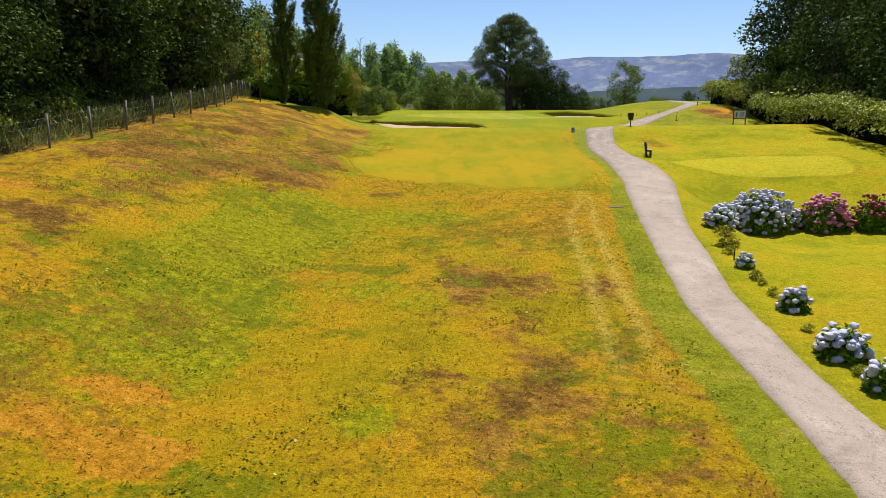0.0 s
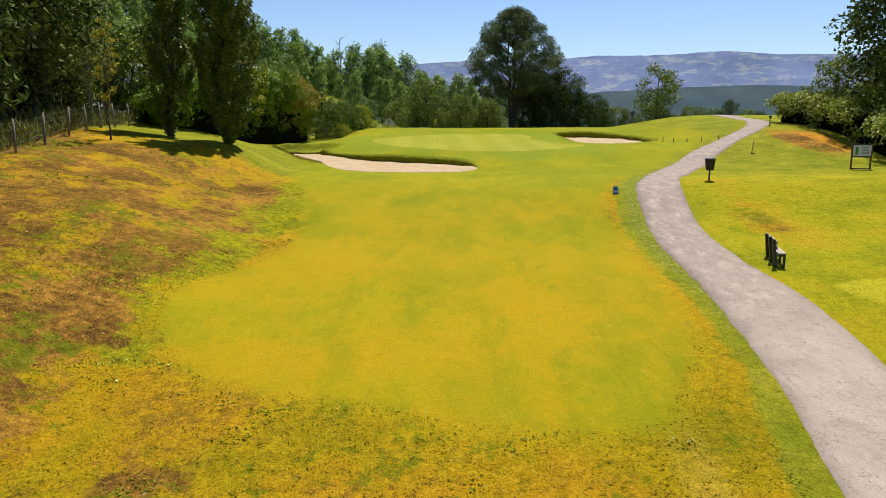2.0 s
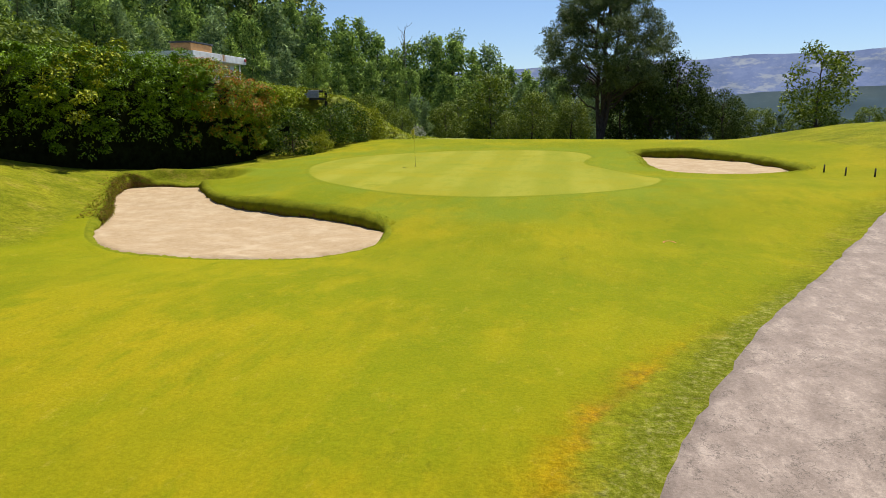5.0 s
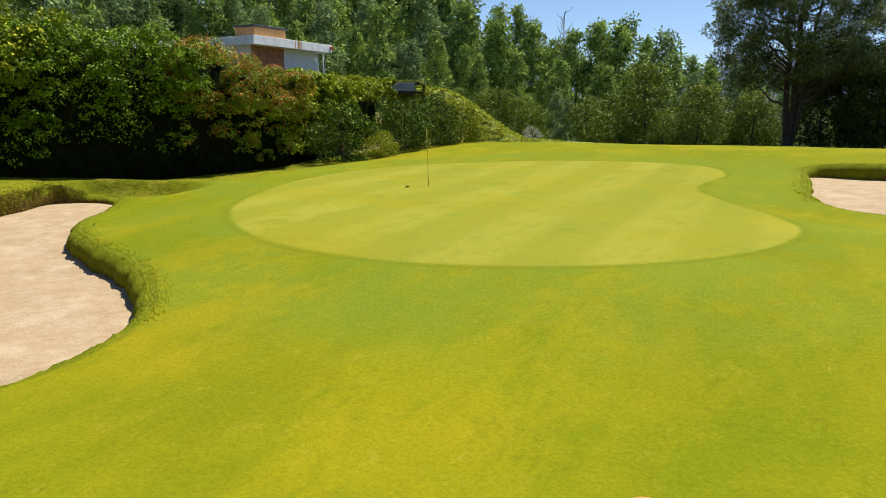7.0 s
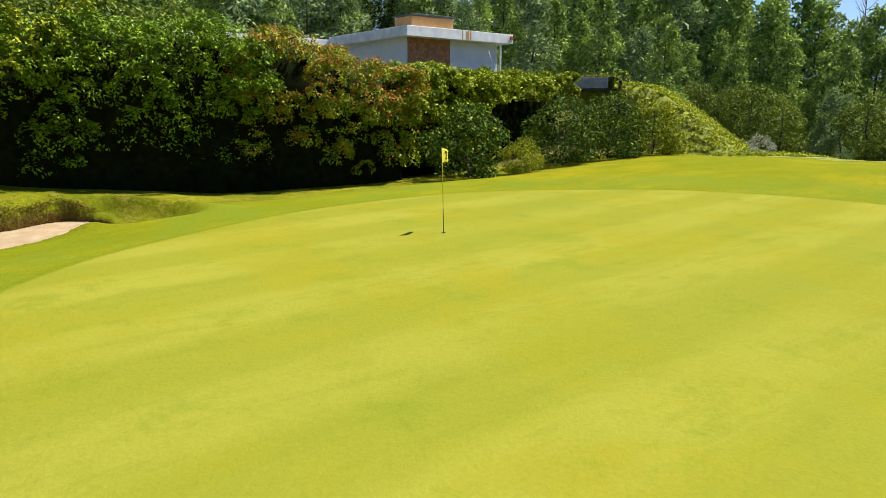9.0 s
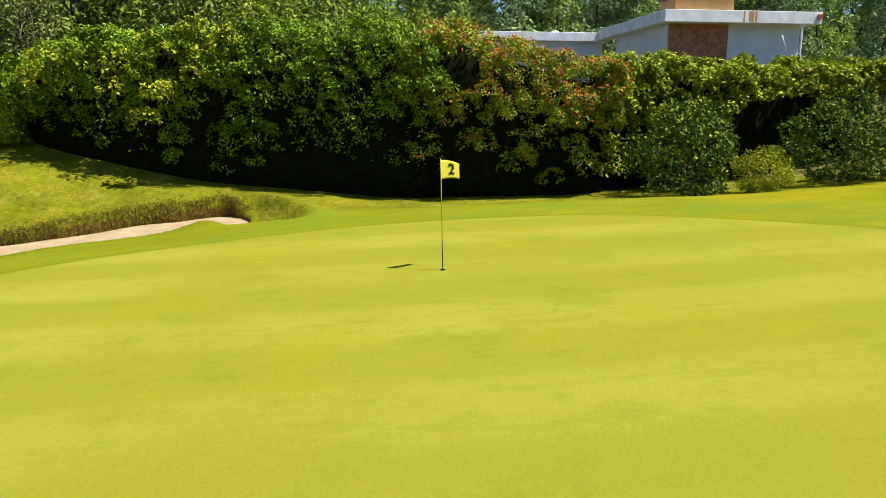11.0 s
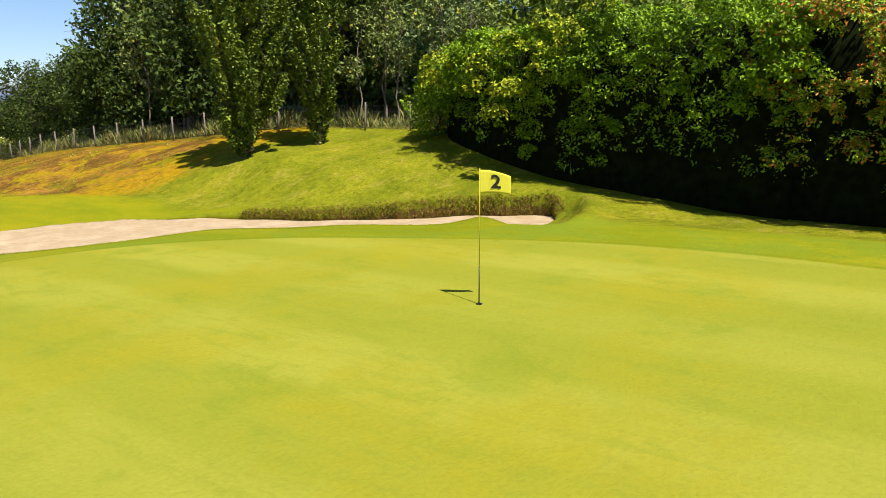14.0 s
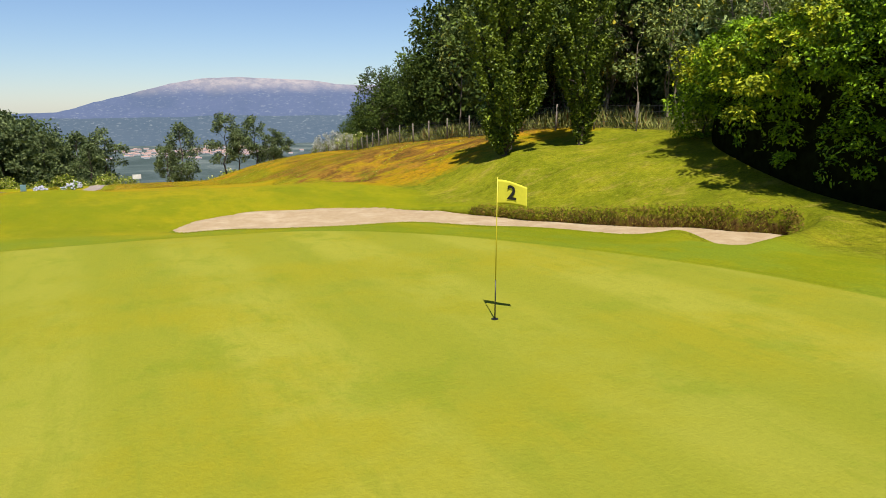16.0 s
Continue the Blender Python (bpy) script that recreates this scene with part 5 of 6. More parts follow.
# ---- distance: hills on the horizon ----
def hill(name, label, az, el, far, base, colour_low, colour_high, towns=0.0, bare=(0.012, 0.035), fields=0.3, patch=0.11, cut=0.54):
    """A ridge far off: az (degrees to the left of +y) and el give its crest, as a real slope that leans back. Haze is
    painted into its colours.
    """
    az, el = np.radians(az), np.radians(el)
    u = np.linspace(0, 1, 160)
    a = np.interp(u, np.linspace(0, 1, len(az)), az)
    e = np.interp(u, np.linspace(0, 1, len(el)), el)
    g = np.random.default_rng(int(far))
    e = e + np.convolve(g.normal(0, 0.0011, 160 + 8), np.ones(9) / 9, "valid")
    rows_ = 14
    v = []
    for j in range(rows_):
        w = j / (rows_ - 1)
        d = far * (0.80 + 0.2 * w)
        z = base + (far * np.tan(e) - base) * w**1.4 + far * 0.004 * np.convolve(g.normal(0, 1, 168), np.ones(9) / 9, "valid") * (w < 1)
        v.append(np.stack([-np.sin(a) * d, np.cos(a) * d, z], 1))
    k = np.arange(rows_ * 160).reshape(rows_, 160)
    f = np.stack([k[:-1, :-1], k[:-1, 1:], k[1:, 1:], k[1:, :-1]], -1).reshape(-1, 4)
    h = Mat(name, 1.0, 0.0, 0.0)
    n1, n2 = h.noise(0.008 * 1500 / far, 6.0, 0.65), h.noise(patch * 1500 / far, 7.0, 0.72, (1, 1, 2.5), 4)
    sep = h.t.nodes.new("ShaderNodeSeparateXYZ")
    h.t.links.new(h.place.outputs["Position"], sep.inputs[0])
    top = h.step(h.math("ADD", sep.outputs["Z"], h.math("MULTIPLY", h.math("SUBTRACT", n1, 0.5), far * 0.03)), far * bare[0], far * bare[1])
    rocks = h.noise(0.05 * 1500 / far, 8.0, 0.75, (1, 1, 0.8), 9)
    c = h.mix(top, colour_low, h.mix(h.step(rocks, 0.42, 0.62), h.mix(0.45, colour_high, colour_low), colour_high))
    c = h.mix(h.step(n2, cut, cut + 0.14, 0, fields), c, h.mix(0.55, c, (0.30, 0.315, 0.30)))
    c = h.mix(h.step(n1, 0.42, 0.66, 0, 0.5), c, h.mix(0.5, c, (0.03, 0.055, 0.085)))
    if towns:
        c = h.mix(h.math("MULTIPLY", h.step(h.noise(0.3 * 1500 / far, 2.0), 0.64, 0.68), h.math("MULTIPLY", h.step(n1, 0.5, 0.6), towns)), c, (0.30, 0.28, 0.28))
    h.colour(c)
    # a faint glow stands in for the haze in front of the ridge
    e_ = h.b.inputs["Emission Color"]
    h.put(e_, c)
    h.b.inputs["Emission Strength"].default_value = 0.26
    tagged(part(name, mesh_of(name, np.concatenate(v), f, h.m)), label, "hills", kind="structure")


# blue and grey haze is mixed into the two colours of each ridge
hill("backdrop_east", "hills beyond the hole, painted hazy blue with pale fields", [30, 10, 3.4, -0.6, -7.4, -10.6, -14.8, -18, -20.3, -24.1, -28, -40, -60], [3.2, 3.4, 3.84, 4.04, 4.1, 4.38, 4.29, 4.41, 4.5, 4.1, 4.0, 3.4, 2.7], 2600, -60, (0.086, 0.116, 0.215), (0.135, 0.168, 0.265), 0.2, fields=1.0, patch=0.022, cut=0.49)
hill("backdrop_woods", "dark wooded ridge with painted haze in front of the hazy hills", [20, 5, -5, -10.7, -15.7, -20.5, -24, -35, -50], [0.6, 1.0, 1.35, 1.7, 2.05, 2.2, 2.25, 1.8, 1.3], 700, -30, (0.044, 0.064, 0.070), (0.060, 0.080, 0.086), fields=0.08)
hill("backdrop_valley", "valley painted hazy, with woods and scattered white and red-roofed villages", [225, 200, 187, 180, 174, 168, 160, 140], [-0.7, -0.6, -0.55, -0.6, -0.5, -0.55, -0.5, -0.5], 1700, -95, (0.060, 0.082, 0.108), (0.074, 0.094, 0.140), 0.25, fields=0.7)
# villages in the valley, distance haze greyed into wall and roof colours
for lab, z0, z1, mat in (("far white house walls in the valley", 0, 1, plain("far_white_walls", (0.46, 0.45, 0.46), 0.9)), ("far orange tiled roofs in the valley", 1, 2, plain("far_roof_tiles", (0.36, 0.24, 0.20), 0.9))):
    vs, fs = [], []
    g = np.random.default_rng(65)
    for i in range(210):
        cx, cy = g.choice((-40, -120, -170, -215)) + g.normal(0, 26), -1240 + g.normal(0, 60)
        w, l, hh = g.uniform(2, 4.5), g.uniform(2, 5), g.uniform(2, 3.6)
        o = np.array([cx, cy, -71.0])
        b = len(vs) * 8
        if z0 == 0:
            q = [(-w, -l, 0), (w, -l, 0), (w, l, 0), (-w, l, 0), (-w, -l, hh), (w, -l, hh), (w, l, hh), (-w, l, hh)]
        else:
            q = [(-w * 1.1, -l * 1.1, hh), (w * 1.1, -l * 1.1, hh), (w * 1.1, l * 1.1, hh), (-w * 1.1, l * 1.1, hh), (-w, -0.2, hh + 1), (w, -0.2, hh + 1), (w, 0.2, hh + 1), (-w, 0.2, hh + 1)]
        vs.append(np.array(q) + o)
        fs += [(b + p_, b + q_, b + r_, b + t_) for p_, q_, r_, t_ in ((0, 1, 5, 4), (1, 2, 6, 5), (2, 3, 7, 6), (3, 0, 4, 7), (4, 5, 6, 7))]
    tagged(part("village", mesh_of("village", np.concatenate(vs), np.array(fs), mat, False)), lab, "houses", kind="stuff")
hill("backdrop_west", "broad mountain painted in blue haze with a bare pale summit", [210, 187.2, 184, 182.7, 180.7, 176.2, 173.7, 171.3, 168.8, 166.2, 163.6, 150, 135], [-0.3, -0.27, -0.22, 0.16, 0.7, 1.89, 2.27, 2.37, 2.25, 2.17, 1.83, 1.4, 1.0], 2800, -150, (0.072, 0.092, 0.150), (0.250, 0.225, 0.230), 0.06, (0.015, 0.034), fields=0.5)


# ---- the house beyond the hedge ----
WHITE = plain("weathered_white_paint", (0.80, 0.80, 0.79), 0.7, vary=0.18, scale=1.5)
PLASTER = plain("pale_plaster", (0.70, 0.71, 0.74), 0.85, vary=0.08, scale=1.2)
CAP = plain("dark_flashing", (0.06, 0.065, 0.07), 0.5, 0.3)
br = Mat("brown_brick", 0.85)
br.colour(br.mix(br.step(br.noise(4.0, 5.0, 0.7), 0.35, 0.65), (0.26, 0.10, 0.045), (0.46, 0.21, 0.09))).bump(br.noise(18.0, 4.0), 0.5, 0.02)
BRICK = br.m
OCHRE = plain("ochre_render", (0.50, 0.27, 0.10), 0.8, vary=0.15, scale=2.0)
house = thing("house", "low modern house with flat white roofs and a brick panel", "house", at=pose(-23.6, 15, 4.0))


def block(name, x0, x1, y0, y1, z0, z1, mat, parent, label="", bevel=0.02):
    o = parent.matrix_basis.translation
    return part(name, shade(box(x1 - x0, y1 - y0, z1 - z0, ((x0 + x1) / 2 - o.x, (y0 + y1) / 2 - o.y, (z0 + z1) / 2 - o.z), bevel), True), parent, label, mat)


block("wall", -31, -23.72, 15.35, 23.0, 1.0, 7.62, PLASTER, house, "pale grey rendered wall")
block("wall", -38, -33.0, -7, 15.2, 1.0, 7.5, PLASTER, house)
block("brick_panel", -23.70, -23.60, 15.4, 18.75, 1.5, 7.62, BRICK, house, "brown brick panel")
block("roof", -32.6, -22.8, 14.75, 23.6, 7.6, 8.22, WHITE, house, "thick white flat roof slab, rust-stained")
block("roof", -39, -32.62, -8, 15.6, 7.5, 8.05, WHITE, house, "thick white flat roof slab")
block("chimney_block", -25.4, -23.5, 15.6, 18.9, 8.2, 8.92, OCHRE, house, "ochre block on the roof")
block("chimney_cap", -25.5, -23.4, 15.5, 19.0, 8.93, 9.06, CAP, house, "dark cap")

bm = bmesh.new()
bmesh.ops.create_uvsphere(bm, u_segments=16, v_segments=10, radius=0.32)
part("roof_dome", shade(bm), house, "small white roof dome", WHITE, pose(-36.4 + 23.6, 13 - 15, 4.25))
part("pipe", rod((0.95, 6.6, 2.2), (0.9, 6.3, 3.0), 0.03), house, "thin white pipe", WHITE)
block("corner_post", -22.95, -22.85, 22.5, 22.6, 1.5, 7.6, WHITE, house)

for yy, w_ in ((19.4, 0.28), (19.75, 0.12), (19.1, 0.08)):
    block("rust_stain", -22.80, -22.794, yy, yy + w_, 7.66, 8.2, OCHRE, house, "rusty streak down the roof edge", 0.001)
block("corner_lamp", -22.80, -22.70, 23.3, 23.55, 7.85, 8.1, plain("red_lamp", (0.45, 0.06, 0.03), 0.5), house, "small red lamp")

GREY = plain("grey_slate_boards", (0.24, 0.25, 0.29), 0.7, vary=0.3, scale=3.0)
DARKWOOD = plain("dark_timber", (0.03, 0.025, 0.02), 0.8)
shed = thing("carport", "dark carport with a grey slate fascia and a planted roof", "carport", at=pose(-17.75, 25.5, z_at(-17.75, 25.5)))
o = shed.matrix_basis.translation.z
turn_ = pose(0, 0, 0, 0, 0, -43)
for i in range(4):
    part("fascia_board", shade(box(0.06, 2.8, 0.17, (0, 0, 0), 0.006), True), shed, "", GREY, turn_ @ pose(0.01 * (i % 2), 0, 4.68 - o + 0.175 * i, 0, 4, 0))
part("beam", shade(box(0.2, 4.3, 0.16, (-0.1, 0.2, 4.48 - o), 0.01), True), shed, "dark beam", DARKWOOD, turn_)
part("roof_slab", shade(box(5, 4.2, 0.18, (-2.6, 0.1, 5.22 - o), 0.02), True), shed, "", DARKWOOD, turn_)
for yy in (-2.0, 2.2):
    part("post", shade(box(0.2, 0.2, 5.2 - o, (-0.1, yy, (5.2 - o) / 2 - 0.1), 0.01), True), shed, "", DARKWOOD, turn_)
cg = np.random.default_rng(83)
gq = np.column_stack([cg.uniform(-4.6, -0.1, 260), cg.uniform(-2, 2.2, 260), np.full(260, 5.36 - o)])
v, f = clumps_of(gq, cg.uniform(0.12, 0.25, 260), 30, 0.12, cg, 0.4)
part("roof_grass", mesh_of("roof_grass", v, f, LEAF["olive"], False), shed, "rough grass on the roof", at=turn_)
v, f = clumps_of(np.array([(0.1, 2.3, z) for z in (5.3 - o, 5.0 - o, 4.6 - o, 4.2 - o)]), np.array([0.5, 0.55, 0.4, 0.3]), 170, 0.15, cg, 0.6)
tagged(part("climber", mesh_of("climber", v, f, LEAF["golden"], False), shed, "yellow-green climber on the end post", at=turn_), kind="stuff")

# the planted bank that falls from the carport to the green's back edge
bx, by = np.meshgrid(np.arange(-20, -1.5, 0.5), np.arange(25.5, 40, 0.5))


def bank_top(x, y):
    return lie(x, y) - 0.25 + (4.2 * smooth(-7.5, -17.0, x + 0.4 * (y - 30)) + 0.25) * smooth(25.5, 28.5, y) * smooth(40, 34, y) + 0.12 * waves(x, y, 0.9, 6.0)


k = np.arange(bx.size).reshape(bx.shape)
f = np.stack([k[:-1, :-1], k[:-1, 1:], k[1:, 1:], k[1:, :-1]], -1).reshape(-1, 4)
bank = thing("planted_bank", "sunlit bank covered with yellow-green creeping plants", "bank", at=pose(0, 0, 0))
part("soil", mesh_of("soil", np.stack([bx, by, bank_top(bx, by)], -1).reshape(-1, 3), f, plain("mossy_soil", (0.17, 0.19, 0.012), 0.95, vary=0.5, scale=2.0)), bank)
qx, qy = cg.uniform(-19, -6.5, 2600), cg.uniform(26, 38, 2600)
v, f = clumps_of(np.column_stack([qx, qy, bank_top(qx, qy)]), cg.uniform(0.14, 0.4, 2600), 26, 0.15, cg, 0.6, 0.6)
part("foliage", mesh_of("foliage", v, f, LEAF["bank"], False), bank)
ob = thing("bush", "silvery pale bush at the foot of the planted bank", "bush", at=stand(-7.6, 29.3, 0.6))
m = tree_parts("bush", cg, 2.0, 2.6, 1500, LEAF["blossom"], 0.16, 0.0, 26, 0.04, clump=0.2)
part("stem", m[0], ob)
part("foliage", m[1], ob)

# a dead tree on the skyline
dead = thing("dead_tree", "thin leafless tree above the hillside wood", "tree", at=stand(-22.3, 76.0))
dg_ = np.random.default_rng(18)
tall_ = 17.1 - z_at(-22.3, 76.0)
lines = [limb((0, 0, 0), (0.3, 0, tall_), 0.22, 0.03, dg_, 8, 0.05)]
for i in range(16):
    h_ = tall_ * (0.7 + 0.28 * i / 16)
    a_ = dg_.uniform(0, 6.28)
    lines.append(limb((0.2, 0, h_), (0.2 + 1.3 * math.cos(a_), 1.3 * math.sin(a_), h_ + 1.4), 0.05, 0.015, dg_, 3, 0.2))
v, f = tubes(lines, 5)
part("branches", mesh_of("branches", v, f, PALE_BARK), dead)


# ---- things on the course ----
BLACK = plain("black_paint", (0.012, 0.012, 0.012), 0.45, vary=0.4)
YELLOW = plain("yellow_paint", (0.50, 0.42, 0.02), 0.5, vary=0.1)
CLOTH = plain("yellow_flag_cloth", (0.58, 0.53, 0.03), 0.8, vary=0.06, scale=20)
DARK = plain("dark_green_black_plastic", (0.015, 0.017, 0.013), 0.4, vary=0.3)
PALE = plain("pale_plastic", (0.6, 0.6, 0.58), 0.5, vary=0.1)
BLUE = plain("blue_print", (0.03, 0.16, 0.32), 0.5, vary=0.2)
RUST = plain("red_brown_timber", (0.13, 0.04, 0.025), 0.8, vary=0.3)
POSTWOOD = plain("grey_fence_timber", (0.17, 0.14, 0.11), 0.9, vary=0.35, scale=4)
WIRE = plain("dull_wire", (0.10, 0.10, 0.10), 0.5, 0.6)

# flagstick, its flag out on a light breeze
pin = thing("flagstick", "thin yellow and black flagstick with a yellow flag in the hole", "flagstick", at=pose(0, 0, z_at(0, 0), 0.9, -1.2, 0))
part("pole", rod((0, 0, 0.62), (0, 0, 2.16), 0.0085, 0.007), pin, "thin yellow pole", YELLOW)
part("lower_pole", rod((0, 0, -0.1), (0, 0, 0.62), 0.011, 0.009), pin, "black lower pole", BLACK)
bm = bmesh.new()
bmesh.ops.create_cone(bm, cap_ends=True, segments=20, radius1=0.054, radius2=0.054, depth=0.012)
part("cup_rim", shade(bm, True), pin, "black rim of the hole", BLACK, pose(0, 0, 0.006))
FLAG_W, FLAG_H, FN, FM = 0.50, 0.37, 18, 10


def cloth(u, v):
    """A place on the flag: u out from the pole, v down."""
    sag = 0.10 * u * u
    wave = 0.02 * math.sin(7.5 * u + 1.2 * v) * u
    return Vector((u * FLAG_W * 0.96, wave, 2.13 - v * FLAG_H * (1 - 0.22 * u) - sag))


turn_flag = pose(0, 0, 0, 0, 0, 122)
v = [tuple(turn_flag @ (cloth(i / FN, j / FM))) for j in range(FM + 1) for i in range(FN + 1)]
f = [(j * (FN + 1) + i, j * (FN + 1) + i + 1, (j + 1) * (FN + 1) + i + 1, (j + 1) * (FN + 1) + i) for j in range(FM) for i in range(FN)]
flag = part("flag", mesh_of("flag", v, f, CLOTH), pin, "yellow cloth flag with a black number 2")
mod = flag.modifiers.new("thick", "SOLIDIFY")
mod.thickness, mod.offset = 0.002, 0.0
for sign in (1, -1):
    cu = bpy.data.curves.new("numeral", "FONT")
    cu.body, cu.size, cu.align_x, cu.align_y, cu.extrude, cu.resolution_u, cu.offset = "2", 0.30, "CENTER", "CENTER", 0.0, 3, 0.007
    tmp = new("numeral", cu)
    dg = bpy.context.evaluated_depsgraph_get()
    nm = bpy.data.meshes.new_from_object(tmp.evaluated_get(dg))
    bpy.data.objects.remove(tmp)
    for q in nm.vertices:
        uu, vv = 0.52 + q.co.x * sign / FLAG_W * 1.1, 0.50 - q.co.y / FLAG_H * 1.05
        place = cloth(uu, vv) + Vector((0, -0.014 * sign, 0))
        q.co = turn_flag @ place
    nm.materials.clear()
    nm.materials.append(BLACK)
    part("numeral", nm, flag, "black number 2")

# litter bin on a post
bin_ = thing("litter_bin", "dark slatted litter bin on a short post beside the path", "bin", at=pose(14.95, -31.8, z_at(14.95, -31.8), 0, 0, 8))
part("post", rod((0, 0, -0.1), (0, 0, 0.55), 0.045), bin_, "", DARK)
bm = bmesh.new()
bmesh.ops.create_cone(bm, cap_ends=True, segments=14, radius1=0.17, radius2=0.24, depth=0.58)
part("bucket", shade(bm, True), bin_, "", DARK, pose(0, 0, 0.80))
for i in range(14):
    a = i * math.tau / 14
    part("slat", shade(box(0.07, 0.02, 0.58, (0, 0, 0), 0.005), True), bin_, "", DARK, Matrix.Rotation(a, 4, "Z") @ pose(0, -0.215, 0.80, 7, 0, 0))
bm = bmesh.new()
bmesh.ops.create_cone(bm, cap_ends=True, segments=14, radius1=0.26, radius2=0.24, depth=0.04)
part("rim", shade(bm, True), bin_, "", DARK, pose(0, 0, 1.09))

# hole sign on two legs
sign_ = thing("hole_sign", "hole sign with a pale course map on a dark timber frame", "sign", at=pose(27.8, -22.1, z_at(27.8, -22.1), 0, 0, -12))
for x in (-0.55, 0.55):
    part("leg", shade(box(0.09, 0.09, 1.7, (x, 0, 0.75), 0.01), True), sign_, "", RUST)
part("foot_rail", shade(box(1.2, 0.12, 0.1, (0, 0, 0.02), 0.01), True), sign_, "", DARK)
part("frame", shade(box(1.22, 0.07, 0.85, (0, 0, 1.17), 0.015), True), sign_, "", DARK)
board = part("board", shade(box(1.04, 0.02, 0.68, (0, -0.04, 1.17), 0.005), True), sign_, "pale printed board", PALE)
part("map", shade(box(0.16, 0.01, 0.48, (-0.3, -0.054, 1.17), 0.004), True), board, "green map shape", plain("map_green", (0.05, 0.22, 0.06), 0.5))
for i in range(5):
    part("text_bar", shade(box(0.4, 0.01, 0.035, (0.18, -0.054, 1.38 - 0.1 * i), 0.003), True), board, "", BLUE)

# bench beside the path, its back to it
bench = thing("bench", "weathered bench with dark posts and pale planks on the turf", "bench", at=pose(13.35, -43.3, z_at(13.35, -43.3), 0, 0, -12))
PLANK = plain("weathered_plank", (0.34, 0.29, 0.23), 0.85, vary=0.3, scale=5)
for yy in (-0.62, 0.0, 0.62):
    part("post", shade(box(0.10, 0.12, 1.05, (0, yy, 0.40), 0.012), True), bench, "dark timber post", DARK, pose(0, 0, 0, 0, -7, 0))
    part("bracket", shade(box(0.30, 0.09, 0.09, (0.16, yy, 0.36), 0.01), True), bench, "", DARK)
    part("foot", shade(box(0.08, 0.08, 0.42, (0.27, yy, 0.14), 0.01), True), bench, "", DARK)
for zz in (0.62, 0.80):
    part("back_plank", shade(box(0.035, 1.45, 0.13, (0.075 - 0.12 * zz, 0, zz), 0.01), True), bench, "pale weathered plank", PLANK)
for xx in (0.12, 0.25):
    part("seat_plank", shade(box(0.12, 1.45, 0.04, (xx, 0, 0.43), 0.01), True), bench, "pale weathered plank", PLANK)

# distance marker
mark = thing("distance_marker", "small blue and white marker plate standing in the turf", "marker", at=pose(9.8, -34.0, z_at(9.8, -34.0), -14, 0, 0))
plate = part("plate", shade(box(0.27, 0.05, 0.36, (0, 0, 0.2), 0.015), True), mark, "pale blue plate", plain("pale_blue_plate", (0.22, 0.38, 0.46), 0.5))
part("emblem", shade(box(0.14, 0.008, 0.10, (0, -0.028, 0.25), 0.003), True), plate, "dark print", BLACK)
part("text_bar", shade(box(0.18, 0.008, 0.04, (0, -0.028, 0.12), 0.003), True), plate, "", PALE)
part("foot", shade(box(0.30, 0.12, 0.05, (0, 0, 0.0), 0.01), True), mark, "", DARK)

# drain cover
drain = thing("drain_cover", "rusty brown drain cover in a chipped concrete rim", "drain cover", at=pose(7.9, -58.7, z_at(7.9, -58.7) - 0.025, 0, 0, 4) @ Matrix.Scale(0.85, 4))
part("cover", shade(box(0.62, 0.62, 0.06, (0, 0, 0), 0.012), True), drain, "rusty brown plate", plain("rusty_plate", (0.16, 0.09, 0.06), 0.8, vary=0.35))
for i in range(4):
    part("rim", shade(box(0.74, 0.09, 0.07, (0, -0.36, -0.02), 0.02), True), drain, "chipped concrete rim", plain("rim_concrete", (0.24, 0.18, 0.13), 0.9) if i == 0 else bpy.data.materials["rim_concrete"], pose(0, 0, 0, 0, 0, 90 * i) @ pose(0, 0, 0.002 * (i % 2)))

# stakes beside the small bunker, and a bent one by the path
for i, (x, y, h) in enumerate(((21.4, 0.1, 0.42), (21.8, -1.9, 0.42), (22.5, -3.6, 0.42), (23.4, -4.8, 0.40), (24.6, -5.6, 0.42))):
    ob = thing("stake", "short dark wooden stake in the turf", "stake", "stakes by the bunker", pose(x, y, z_at(x, y)))
    part("shaft", rod((0, 0, -0.1), (0.01, 0, h * 0.85), 0.042, 0.038), ob, "", DARKWOOD)
    part("top", rod((0.01, 0, h * 0.85), (0.01, 0, h * 0.85 + 0.04), 0.038, 0.016), ob, "", DARKWOOD)
ob = thing("stake", "thin dark stake in the row of hydrangeas", "stake", at=pose(10.4, -67, z_at(10.4, -67)))
part("shaft", rod((0, 0, -0.1), (0.01, 0, 0.42), 0.028, 0.024), ob, "", DARKWOOD)
bent = thing("leaning_stake", "thin rusty stake leaning beside the path", "stake", at=pose(24.2, -13.8, z_at(24.2, -13.8)))
part("shaft", rod((0, 0, -0.1), (0.12, 0, 0.95), 0.03), bent, "", RUST)
part("foot", rod((-0.05, 0, 0.05), (0.25, 0, 0.03), 0.03), bent, "", DARKWOOD)
post_hedge = thing("marker_post", "dark post with a small box at the hedge end", "post", at=pose(30.3, -2.2, z_at(30.3, -2.2)))
part("shaft", shade(box(0.07, 0.07, 0.9, (0, 0, 0.4), 0.008), True), post_hedge, "", DARK)
part("head", shade(box(0.24, 0.16, 0.18, (0, 0, 0.88), 0.015), True), post_hedge, "", DARK)

# white board at the far tee
board = thing("tee_sign", "small white board on two legs at the far tee", "sign", at=pose(3.3, -88, z_at(3.3, -88)))
